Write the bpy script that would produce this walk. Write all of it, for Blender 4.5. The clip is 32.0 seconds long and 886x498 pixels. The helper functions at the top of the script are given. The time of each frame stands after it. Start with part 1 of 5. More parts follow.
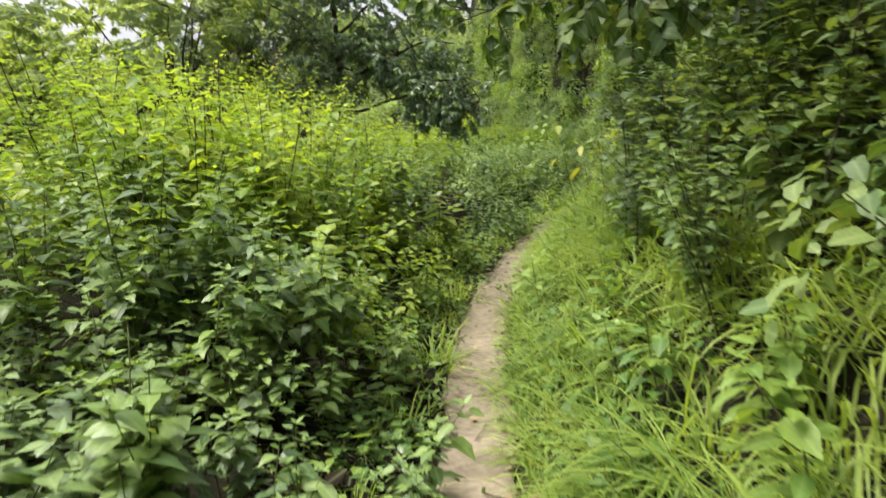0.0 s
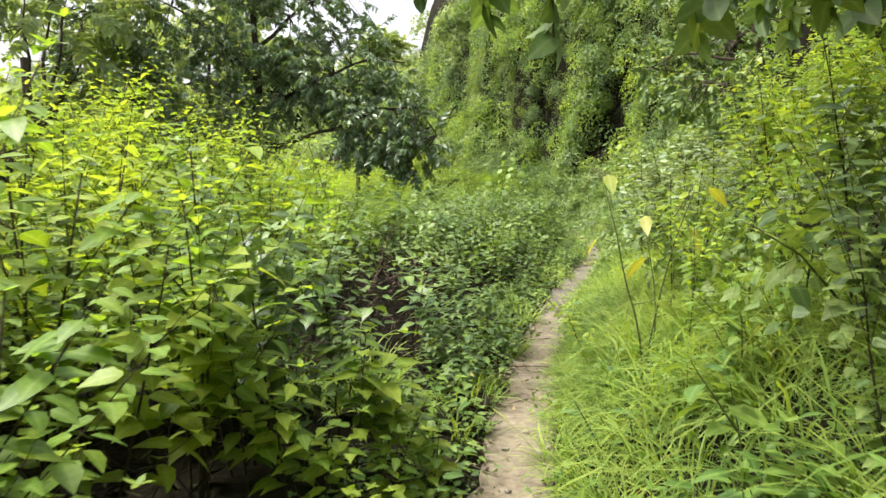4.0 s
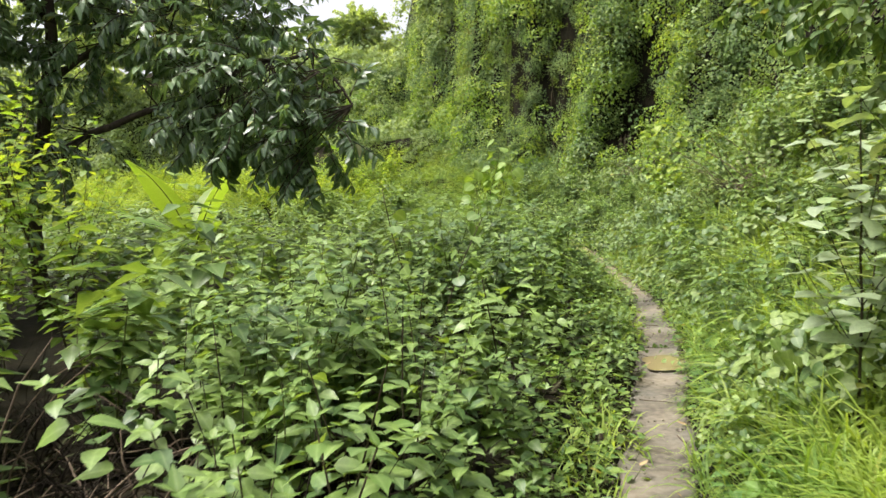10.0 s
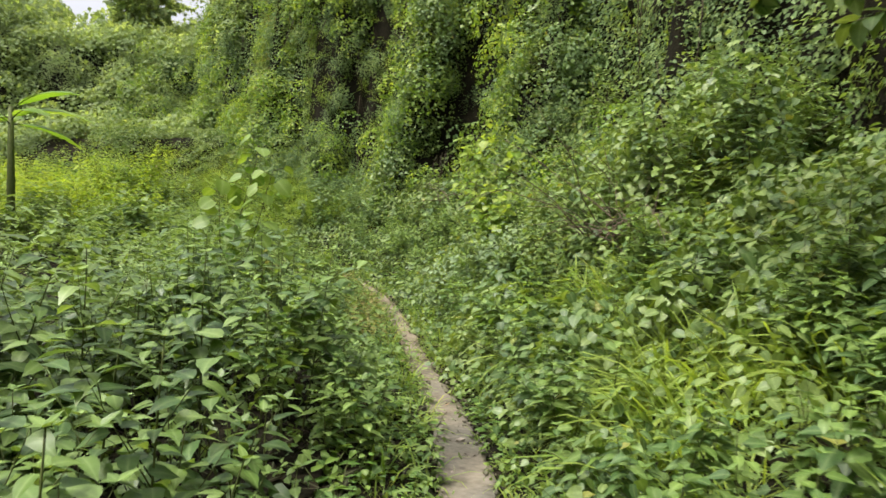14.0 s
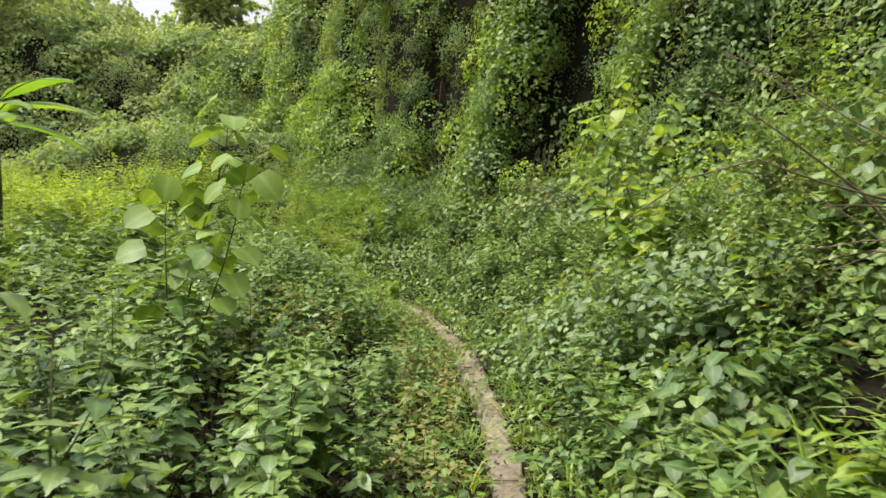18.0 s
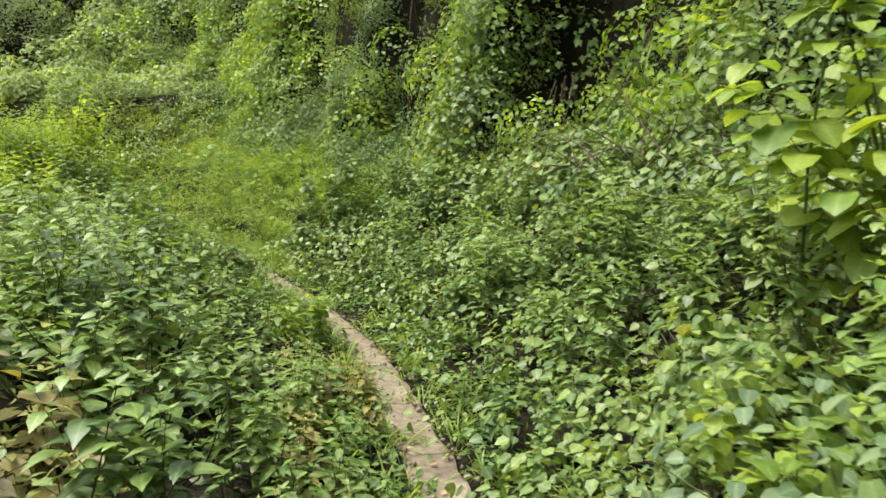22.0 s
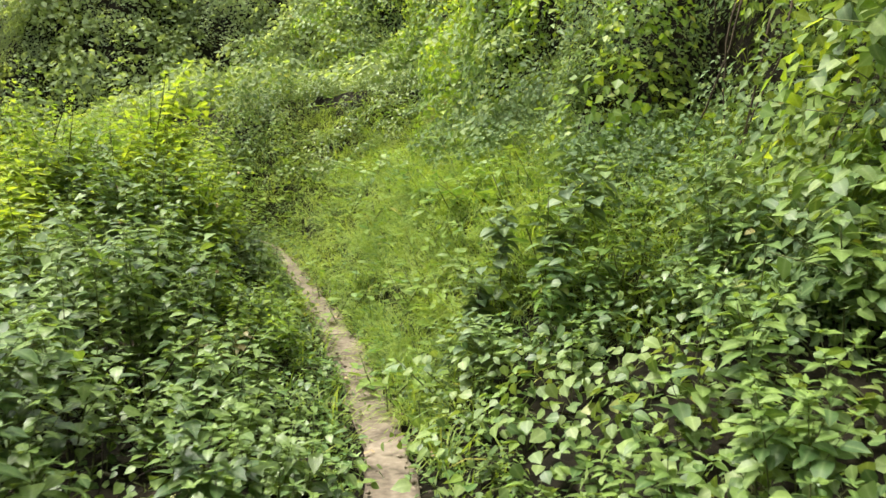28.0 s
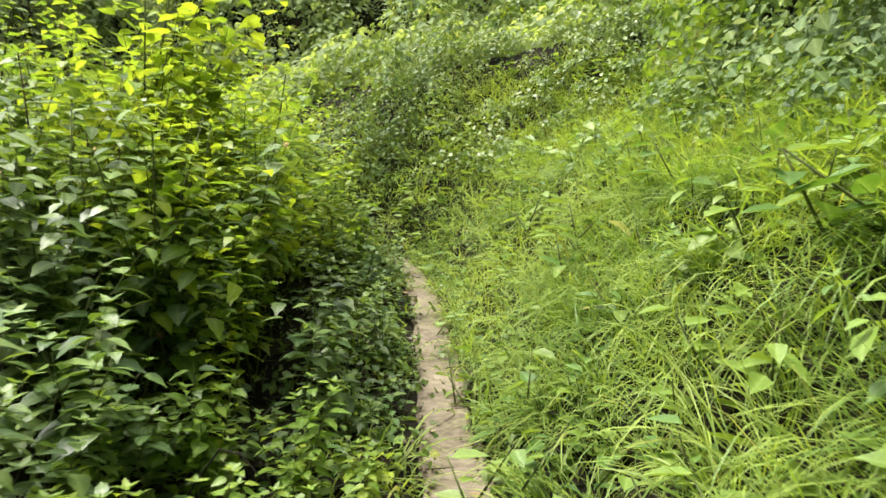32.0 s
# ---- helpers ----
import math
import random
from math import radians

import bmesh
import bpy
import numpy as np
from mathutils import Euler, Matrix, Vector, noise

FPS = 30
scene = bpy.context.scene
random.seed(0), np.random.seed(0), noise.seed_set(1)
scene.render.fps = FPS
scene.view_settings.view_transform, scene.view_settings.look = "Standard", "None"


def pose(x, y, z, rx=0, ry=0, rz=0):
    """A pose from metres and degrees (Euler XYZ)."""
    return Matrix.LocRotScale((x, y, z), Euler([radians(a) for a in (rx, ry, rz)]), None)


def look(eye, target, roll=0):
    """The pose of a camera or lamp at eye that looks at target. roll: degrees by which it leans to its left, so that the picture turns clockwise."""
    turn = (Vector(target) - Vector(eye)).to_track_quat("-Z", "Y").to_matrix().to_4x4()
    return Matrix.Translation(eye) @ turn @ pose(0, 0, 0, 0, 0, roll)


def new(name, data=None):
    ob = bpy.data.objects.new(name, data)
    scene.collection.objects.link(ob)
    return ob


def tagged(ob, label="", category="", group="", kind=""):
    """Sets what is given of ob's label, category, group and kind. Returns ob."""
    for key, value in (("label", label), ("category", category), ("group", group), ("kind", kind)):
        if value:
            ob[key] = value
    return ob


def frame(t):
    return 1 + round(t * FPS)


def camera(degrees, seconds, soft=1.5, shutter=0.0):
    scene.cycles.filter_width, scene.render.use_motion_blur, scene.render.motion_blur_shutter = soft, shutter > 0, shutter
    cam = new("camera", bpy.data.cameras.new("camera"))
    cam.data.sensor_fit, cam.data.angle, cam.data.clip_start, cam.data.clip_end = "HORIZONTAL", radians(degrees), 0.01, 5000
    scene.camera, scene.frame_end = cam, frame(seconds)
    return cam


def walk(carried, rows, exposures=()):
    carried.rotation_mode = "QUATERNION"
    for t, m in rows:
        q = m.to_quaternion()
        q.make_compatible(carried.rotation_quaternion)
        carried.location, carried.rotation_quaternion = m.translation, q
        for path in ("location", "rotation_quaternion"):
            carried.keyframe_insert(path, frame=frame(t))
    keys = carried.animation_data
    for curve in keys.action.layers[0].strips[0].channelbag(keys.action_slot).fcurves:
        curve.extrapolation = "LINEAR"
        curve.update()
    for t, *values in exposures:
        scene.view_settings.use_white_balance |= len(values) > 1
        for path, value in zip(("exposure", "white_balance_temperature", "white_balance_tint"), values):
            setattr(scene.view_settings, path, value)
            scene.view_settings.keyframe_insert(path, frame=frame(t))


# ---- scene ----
cam = camera(59.75, 32.0, 1.5, 0.28)
PATH = [
    (0.0, look((0.000, -0.000, 1.366), (-0.000, 9.900, -0.045), -2.35)),
    (0.5, look((0.024, 0.581, 1.412), (-0.411, 10.532, 0.524), -1.97)),
    (1.0, look((0.117, 1.111, 1.409), (-0.027, 11.074, 0.566), -0.14)),
    (1.5, look((0.064, 1.700, 1.395), (-0.108, 11.653, 0.444), 0.48)),
    (2.0, look((0.032, 2.261, 1.389), (-0.147, 12.219, 0.490), 0.15)),
    (2.5, look((0.032, 2.870, 1.419), (-0.213, 12.832, 0.579), -0.65)),
    (3.0, look((0.006, 3.493, 1.437), (-0.124, 13.457, 0.595), -2.54)),
    (3.5, look((0.040, 4.001, 1.446), (0.378, 13.956, 0.556), -1.91)),
    (5.5, look((0.210, 6.183, 1.472), (1.244, 16.063, 0.325), 0.74)),
    (6.0, look((0.255, 6.850, 1.455), (1.418, 16.648, -0.171), 1.30)),
    (6.5, look((0.449, 7.445, 1.448), (2.104, 17.204, 0.023), 1.36)),
    (7.0, look((0.586, 8.078, 1.473), (1.831, 17.954, 0.515), 0.21)),
    (7.5, look((0.752, 8.678, 1.479), (1.719, 18.602, 0.716), -2.21)),
    (8.0, look((0.893, 9.314, 1.473), (1.836, 19.240, 0.700), -3.10)),
    (8.5, look((1.016, 9.948, 1.482), (1.480, 19.883, 0.436), -3.32)),
    (9.0, look((1.203, 10.518, 1.487), (1.929, 20.440, 0.472), -0.71)),
    (9.5, look((1.319, 11.028, 1.500), (2.086, 20.947, 0.485), -0.78)),
    (10.0, look((1.481, 11.538, 1.504), (2.111, 21.475, 0.571), -2.09)),
    (10.5, look((1.546, 12.171, 1.483), (2.081, 22.120, 0.622), -2.26)),
    (11.0, look((1.731, 12.718, 1.458), (2.474, 22.656, 0.622), -2.04)),
    (11.5, look((1.862, 13.330, 1.471), (3.334, 23.179, 0.558), -1.11)),
    (12.0, look((1.971, 13.878, 1.464), (5.093, 23.324, 0.451), 1.25)),
    (12.5, look((2.170, 14.469, 1.483), (5.246, 23.937, 0.537), 2.44)),
    (13.0, look((2.404, 15.022, 1.511), (5.485, 24.492, 0.602), 2.97)),
    (13.5, look((2.692, 15.500, 1.504), (5.884, 24.939, 0.646), 3.12)),
    (14.0, look((2.881, 16.035, 1.505), (5.869, 25.553, 0.815), 2.35)),
    (14.5, look((3.063, 16.505, 1.502), (5.210, 26.238, 0.691), 2.29)),
    (16.5, look((3.768, 18.457, 1.531), (6.003, 28.186, 0.942), 2.11)),
    (17.0, look((3.879, 19.094, 1.515), (6.102, 28.828, 0.961), 2.07)),
    (17.5, look((3.917, 19.736, 1.476), (5.914, 29.520, 0.942), 1.53)),
    (18.0, look((4.063, 20.396, 1.427), (5.832, 30.220, 0.824), 0.84)),
    (18.5, look((4.208, 21.034, 1.403), (5.929, 30.854, 0.631), 0.76)),
    (19.0, look((4.367, 21.665, 1.365), (6.144, 31.469, 0.509), 1.80)),
    (19.5, look((4.461, 22.328, 1.349), (6.276, 32.122, 0.469), 1.74)),
    (20.0, look((4.602, 22.933, 1.332), (6.556, 32.694, 0.386), 1.37)),
    (20.5, look((4.778, 23.454, 1.309), (6.767, 33.206, 0.345), 2.27)),
    (21.0, look((4.884, 24.065, 1.276), (6.917, 33.749, -0.165), 2.06)),
    (21.5, look((5.002, 24.692, 1.260), (7.317, 34.336, -0.021), 1.36)),
    (22.0, look((5.055, 25.319, 1.243), (7.126, 35.059, 0.322), 1.18)),
    (22.5, look((5.116, 25.922, 1.183), (6.997, 35.688, 0.139), 2.50)),
    (23.0, look((5.198, 26.563, 1.182), (6.861, 36.362, 0.078), 0.42)),
    (23.5, look((5.427, 27.168, 1.182), (6.836, 37.020, 0.210), -1.21)),
    (24.0, look((5.631, 27.736, 1.200), (6.582, 37.646, 0.258), -0.32)),
    (24.5, look((5.750, 28.338, 1.236), (6.400, 38.275, 0.330), 0.19)),
    (25.0, look((5.855, 28.904, 1.248), (6.360, 38.855, 0.405), -0.86)),
    (25.5, look((5.802, 29.431, 1.224), (5.528, 39.400, 0.497), -0.46)),
    (26.0, look((5.802, 29.975, 1.173), (4.736, 39.892, 0.457), -0.53)),
    (26.5, look((5.750, 30.566, 1.191), (4.425, 40.455, 0.515), -1.02)),
    (28.5, look((5.671, 32.600, 1.295), (4.561, 42.511, 0.560), 1.46)),
    (29.0, look((5.541, 33.236, 1.288), (4.353, 43.136, 0.523), -0.04)),
    (29.5, look((5.454, 33.851, 1.295), (4.198, 43.737, 0.458), -1.15)),
    (30.0, look((5.315, 34.431, 1.303), (2.923, 44.130, 0.834), -1.26)),
    (30.5, look((5.171, 34.972, 1.299), (2.336, 44.557, 0.986), -0.62)),
    (31.0, look((5.048, 35.520, 1.309), (2.090, 45.064, 0.901), -0.45)),
    (31.5, look((4.860, 36.092, 1.288), (1.417, 45.461, 0.681), -0.43)),
    (32.0, look((4.701, 36.663, 1.259), (1.163, 45.984, 0.483), 1.19)),
]
walk(cam, PATH, [(0.0, 1.0, 6500, 14), (1.0, 0.92, 6500, 14), (2.0, 1.25, 6500, 14), (3.5, 1.35, 6500, 14), (5.8, 1.12, 6500, 14), (7.0, 1.24, 6500, 14),
                 (8.0, 1.0, 6500, 14), (9.0, 1.12, 6500, 14), (10.0, 1.1, 6500, 14), (11.0, 0.96, 6500, 14), (13.0, 0.82, 6500, 14), (17.0, 0.92, 6500, 14), (19.0, 0.81, 6500, 14),
                 (20.5, 0.93, 6500, 14), (23.0, 1.02, 6500, 14), (24.0, 1.0, 6500, 14), (25.5, 1.06, 6500, 14), (29.0, 1.13, 6500, 14), (31.0, 0.92, 6500, 14), (32.0, 1.26, 6500, 14)])

# ---- light ----
SUN_UP, SUN_TURN = 66.0, 272.0   # the sun's height and its bearing, in degrees
world = bpy.data.worlds.new("sky")
scene.world = world
world.use_nodes = True
wn = world.node_tree.nodes
sky = wn.new("ShaderNodeTexSky")
sky.sky_type, sky.sun_disc = "NISHITA", False
sky.sun_elevation, sky.sun_rotation = radians(SUN_UP), radians(SUN_TURN)
sky.air_density, sky.dust_density, sky.ozone_density = 1.0, 6.0, 0.6
wn["Background"].inputs[1].default_value = 0.14
veil = wn.new("ShaderNodeHueSaturation")   # thin high cloud whitens the sky
veil.inputs["Saturation"].default_value, veil.inputs["Value"].default_value = 0.3, 1.15
world.node_tree.links.new(sky.outputs[0], veil.inputs["Color"])
world.node_tree.links.new(veil.outputs[0], wn["Background"].inputs[0])
sun = new("sun", bpy.data.lights.new("sun", "SUN"))
sun.data.energy, sun.data.angle, sun.data.color = 2.5, radians(22), (1.0, 0.96, 0.88)
sx, sy = math.sin(radians(SUN_TURN)), math.cos(radians(SUN_TURN))
sun.matrix_world = look((0, 0, 30), (-30 * sx, -30 * sy, 30 - 30 * math.tan(radians(SUN_UP))))

rng = np.random.default_rng(11)


# ---- materials ----
def nodes_of(name):
    m = bpy.data.materials.new(name)
    m.use_nodes = True
    m.node_tree.nodes.clear()
    return m, m.node_tree.nodes, m.node_tree.links


def ramp(nodes, stops):
    r = nodes.new("ShaderNodeValToRGB")
    e = r.color_ramp.elements
    while len(e) < len(stops):
        e.new(0.5)
    for k, (p, c) in zip(e, stops):
        k.position, k.color = p, (*c, 1)
    return r


def leaf_material(name, dark, mid, light, glow=0.3, rough=0.46, dry=0.006, gloss=0.36, vary=0.5, fresh=0.34):
    """A leaf: colours vary from leaf to leaf and in wide drifts, with a paler midrib, and light shines through."""
    m, n, l = nodes_of(name)
    geo, info = n.new("ShaderNodeNewGeometry"), n.new("ShaderNodeObjectInfo")
    drift = n.new("ShaderNodeTexNoise")
    drift.inputs["Scale"].default_value, drift.inputs["Detail"].default_value = 0.9, 3
    l.new(geo.outputs["Position"], drift.inputs["Vector"])
    a = n.new("ShaderNodeMath")
    a.operation = "MULTIPLY_ADD"
    a.inputs[1].default_value = vary
    l.new(geo.outputs["Random Per Island"], a.inputs[0])
    l.new(drift.outputs["Fac"], a.inputs[2])
    b = n.new("ShaderNodeMath")
    b.operation = "MULTIPLY_ADD"
    b.inputs[1].default_value = 0.25
    l.new(info.outputs["Random"], b.inputs[0])
    l.new(a.outputs[0], b.inputs[2])
    r = ramp(n, [(0.42, dark), (0.8, mid), (1.2 / 1.25, light)])
    l.new(b.outputs[0], r.inputs[0])
    old = ramp(n, [(1 - dry, (0, 0, 0)), (min(1 - dry + 0.02, 1), (1, 1, 1))])
    l.new(geo.outputs["Random Per Island"], old.inputs[0])
    mix = n.new("ShaderNodeMixRGB")
    mix.inputs[2].default_value = (0.30, 0.28, 0.06, 1)
    l.new(old.outputs[0], mix.inputs[0])
    l.new(r.outputs[0], mix.inputs[1])
    fine = n.new("ShaderNodeTexNoise")
    fine.inputs["Scale"].default_value, fine.inputs["Detail"].default_value = 90, 4
    l.new(geo.outputs["Position"], fine.inputs["Vector"])
    spots = n.new("ShaderNodeMixRGB")
    spots.blend_type = "OVERLAY"
    spots.inputs[0].default_value = 0.35
    l.new(mix.outputs[0], spots.inputs[1])
    l.new(fine.outputs["Fac"], spots.inputs[2])
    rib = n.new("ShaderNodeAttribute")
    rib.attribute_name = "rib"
    tip = n.new("ShaderNodeMath")   # young leaves of shoot tips: yellower, thinner, with sunlit brightness painted in
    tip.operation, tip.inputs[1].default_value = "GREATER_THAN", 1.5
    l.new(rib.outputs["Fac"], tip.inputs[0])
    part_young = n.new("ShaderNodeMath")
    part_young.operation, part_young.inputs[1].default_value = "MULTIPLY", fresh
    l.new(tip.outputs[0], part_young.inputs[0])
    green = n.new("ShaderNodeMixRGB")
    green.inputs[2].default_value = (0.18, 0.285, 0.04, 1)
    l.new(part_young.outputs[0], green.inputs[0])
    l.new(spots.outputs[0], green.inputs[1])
    vein = n.new("ShaderNodeMath")
    vein.operation, vein.inputs[1].default_value = "MODULO", 2.0
    l.new(rib.outputs["Fac"], vein.inputs[0])
    veined = n.new("ShaderNodeMixRGB")
    veined.blend_type = "SCREEN"
    sharp = n.new("ShaderNodeMath")
    sharp.operation = "POWER"
    sharp.inputs[1].default_value = 5
    l.new(vein.outputs[0], sharp.inputs[0])
    faint = n.new("ShaderNodeMath")
    faint.operation = "MULTIPLY"
    faint.inputs[1].default_value = 0.16
    l.new(sharp.outputs[0], faint.inputs[0])
    l.new(faint.outputs[0], veined.inputs[0])
    l.new(green.outputs[0], veined.inputs[1])
    veined.inputs[2].default_value = (0.5, 0.6, 0.3, 1)
    p, tr, sh, out = (n.new("ShaderNode" + k) for k in ("BsdfPrincipled", "BsdfTranslucent", "MixShader", "OutputMaterial"))
    l.new(veined.outputs[0], p.inputs["Base Color"])
    p.inputs["Roughness"].default_value = rough
    p.inputs["Specular IOR Level"].default_value = gloss
    bump = n.new("ShaderNodeBump")
    bump.inputs["Strength"].default_value, bump.inputs["Distance"].default_value = 0.25, 0.004
    l.new(fine.outputs["Fac"], bump.inputs["Height"])
    l.new(bump.outputs[0], p.inputs["Normal"])
    warm = n.new("ShaderNodeMixRGB")
    warm.blend_type = "MULTIPLY"
    warm.inputs[0].default_value = 1
    warm.inputs[2].default_value = (1.75, 1.65, 0.6, 1)
    l.new(veined.outputs[0], warm.inputs[1])
    l.new(warm.outputs[0], tr.inputs["Color"])
    sh.inputs[0].default_value = glow
    l.new(p.outputs[0], sh.inputs[1])
    l.new(tr.outputs[0], sh.inputs[2])
    l.new(sh.outputs[0], out.inputs["Surface"])
    return m


def matter(name, stops, scale, rough=0.9, bump=0.4, depth=0.02, detail=8, stretch=(1, 1, 1), gloss=0.15):
    """Soil, bark, wood, stone: two scales of noise through a ramp, with relief."""
    m, n, l = nodes_of(name)
    geo = n.new("ShaderNodeNewGeometry")
    mp = n.new("ShaderNodeMapping")
    mp.inputs["Scale"].default_value = stretch
    l.new(geo.outputs["Position"], mp.inputs["Vector"])
    t1, t2 = n.new("ShaderNodeTexNoise"), n.new("ShaderNodeTexNoise")
    for t, k in ((t1, scale), (t2, scale * 9)):
        t.inputs["Scale"].default_value, t.inputs["Detail"].default_value = k, detail
        l.new(mp.outputs[0], t.inputs["Vector"])
    mixed = n.new("ShaderNodeMix")
    mixed.inputs[0].default_value = 0.45
    l.new(t1.outputs["Fac"], mixed.inputs[2])
    l.new(t2.outputs["Fac"], mixed.inputs[3])
    r = ramp(n, stops)
    l.new(mixed.outputs[0], r.inputs[0])
    p, out, bp = n.new("ShaderNodeBsdfPrincipled"), n.new("ShaderNodeOutputMaterial"), n.new("ShaderNodeBump")
    l.new(r.outputs[0], p.inputs["Base Color"])
    p.inputs["Roughness"].default_value = rough
    p.inputs["Specular IOR Level"].default_value = gloss
    bp.inputs["Strength"].default_value, bp.inputs["Distance"].default_value = bump, depth
    l.new(mixed.outputs[0], bp.inputs["Height"])
    l.new(bp.outputs[0], p.inputs["Normal"])
    l.new(p.outputs[0], out.inputs["Surface"])
    return m


WEED = leaf_material("weed_leaf", (0.031, 0.074, 0.021), (0.076, 0.143, 0.037), (0.148, 0.228, 0.056), 0.28, rough=0.42, gloss=0.42)
# yellow-green leaf, with the brightness of sunlit growth put into its colour
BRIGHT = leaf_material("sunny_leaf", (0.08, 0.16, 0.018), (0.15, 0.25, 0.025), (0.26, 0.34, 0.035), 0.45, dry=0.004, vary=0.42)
HEART = leaf_material("vine_leaf", (0.041, 0.088, 0.026), (0.098, 0.165, 0.047), (0.175, 0.245, 0.068), 0.3)
LIME = leaf_material("lime_leaf", (0.085, 0.165, 0.028), (0.145, 0.24, 0.036), (0.24, 0.32, 0.045), 0.4, dry=0.02)
GREY = leaf_material("downy_leaf", (0.052, 0.10, 0.042), (0.096, 0.158, 0.066), (0.165, 0.235, 0.105), 0.3, rough=0.55)
PALE = leaf_material("pale_downy_leaf", (0.10, 0.155, 0.09), (0.17, 0.235, 0.135), (0.27, 0.34, 0.21), 0.3, rough=0.5)
GRASS = leaf_material("grass_blade", (0.08, 0.15, 0.028), (0.145, 0.24, 0.042), (0.25, 0.335, 0.065), 0.42, dry=0.02, rough=0.5)
HERB = leaf_material("herb_leaf", (0.045, 0.11, 0.02), (0.09, 0.18, 0.03), (0.16, 0.25, 0.04), 0.3)
RUSTY = leaf_material("ageing_leaf", (0.11, 0.10, 0.035), (0.17, 0.145, 0.045), (0.22, 0.20, 0.06), 0.3, dry=0.04)
DARK = leaf_material("tree_leaf", (0.028, 0.066, 0.026), (0.062, 0.118, 0.046), (0.11, 0.18, 0.078), 0.28, rough=0.3, dry=0.01, gloss=0.6)
IVY = leaf_material("cliff_vine_leaf", (0.049, 0.098, 0.034), (0.10, 0.168, 0.050), (0.172, 0.24, 0.062), 0.3, rough=0.6, gloss=0.22, vary=0.36)
# washed-out colours paint distance haze into the far leaves
HAZED = leaf_material("far_tree_leaf", (0.135, 0.195, 0.095), (0.20, 0.27, 0.13), (0.27, 0.345, 0.165), 0.5, rough=0.65, gloss=0.15, vary=0.34)
YELLOW = leaf_material("yellowing_leaf", (0.11, 0.18, 0.028), (0.17, 0.235, 0.032), (0.28, 0.29, 0.045), 0.4, dry=0.12)
BANANA = leaf_material("banana_leaf", (0.08, 0.165, 0.02), (0.12, 0.225, 0.025), (0.18, 0.28, 0.04), 0.45, dry=0.0)
STEM = matter("green_stem", [(0.3, (0.05, 0.08, 0.02)), (0.7, (0.12, 0.13, 0.04))], 30, 0.6)
DARKSTEM = matter("brown_stem", [(0.3, (0.03, 0.025, 0.015)), (0.7, (0.09, 0.07, 0.04))], 30, 0.8)
# dead stems, darkened to carry the shade of the hollows
SHADESTEM = matter("rotten_stem", [(0.3, (0.008, 0.007, 0.005)), (0.7, (0.03, 0.024, 0.018))], 25, 0.95, gloss=0.05)
DEAD = matter("dead_twig", [(0.3, (0.055, 0.04, 0.028)), (0.7, (0.19, 0.145, 0.10))], 25, 0.9)
BARK = matter("bark", [(0.3, (0.025, 0.02, 0.014)), (0.7, (0.10, 0.08, 0.055))], 12, 0.95, 0.7, 0.02, stretch=(1, 1, 0.25))
# near-black, so that bare ground reads as shade between the plants
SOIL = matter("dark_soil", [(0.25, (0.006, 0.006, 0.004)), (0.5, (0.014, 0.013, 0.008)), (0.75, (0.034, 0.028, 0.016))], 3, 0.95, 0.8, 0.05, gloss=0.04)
TRACK = matter("trodden_earth", [(0.32, (0.07, 0.057, 0.04)), (0.47, (0.165, 0.138, 0.096)), (0.7, (0.295, 0.252, 0.178))], 2.6, 0.9, 0.6, 0.015)
def dampen(m):
    """The low stretch of the path stays damp: greyer, darker and smoother there."""
    n, l = m.node_tree.nodes, m.node_tree.links
    p = n["Principled BSDF"]
    geo, xyz, mix = n.new("ShaderNodeNewGeometry"), n.new("ShaderNodeSeparateXYZ"), n.new("ShaderNodeMixRGB")
    l.new(geo.outputs["Position"], xyz.inputs[0])
    damp = ramp(n, [(0.0, (0, 0, 0)), (0.16, (1, 1, 1)), (0.7, (1, 1, 1)), (1.0, (0, 0, 0))])
    span = n.new("ShaderNodeMapRange")
    span.inputs[1].default_value, span.inputs[2].default_value = 12.0, 25.0
    l.new(xyz.outputs[1], span.inputs[0])
    l.new(span.outputs[0], damp.inputs[0])
    blot = n.new("ShaderNodeTexNoise")
    blot.inputs["Scale"].default_value, blot.inputs["Detail"].default_value = 2.2, 5
    l.new(geo.outputs["Position"], blot.inputs["Vector"])
    both = n.new("ShaderNodeMath")
    both.operation = "MULTIPLY"
    l.new(damp.outputs[0], both.inputs[0])
    edge = ramp(n, [(0.3, (.35, .35, .35)), (0.6, (1, 1, 1))])
    l.new(blot.outputs["Fac"], edge.inputs[0])
    l.new(edge.outputs[0], both.inputs[1])
    mix.blend_type = "MULTIPLY"
    mix.inputs[2].default_value = (0.6, 0.66, 0.76, 1)
    l.new(both.outputs[0], mix.inputs[0])
    l.new(p.inputs["Base Color"].links[0].from_socket, mix.inputs[1])
    l.new(mix.outputs[0], p.inputs["Base Color"])
    gloss = n.new("ShaderNodeMapRange")
    gloss.inputs[3].default_value, gloss.inputs[4].default_value = 0.9, 0.5
    l.new(both.outputs[0], gloss.inputs[0])
    l.new(gloss.outputs[0], p.inputs["Roughness"])


dampen(TRACK)
STONE = matter("stone", [(0.3, (0.14, 0.12, 0.10)), (0.7, (0.34, 0.30, 0.25))], 20, 0.85)
PETAL = leaf_material("pink_petal", (0.45, 0.28, 0.36), (0.6, 0.42, 0.5), (0.75, 0.6, 0.66), 0.3, rough=0.7)
# dead leaves, with the shade under the weeds put into their colour
SHADELEAF = leaf_material("rotting_leaf", (0.006, 0.005, 0.0035), (0.011, 0.009, 0.006), (0.024, 0.019, 0.012), 0.03, rough=0.95, gloss=0.03)
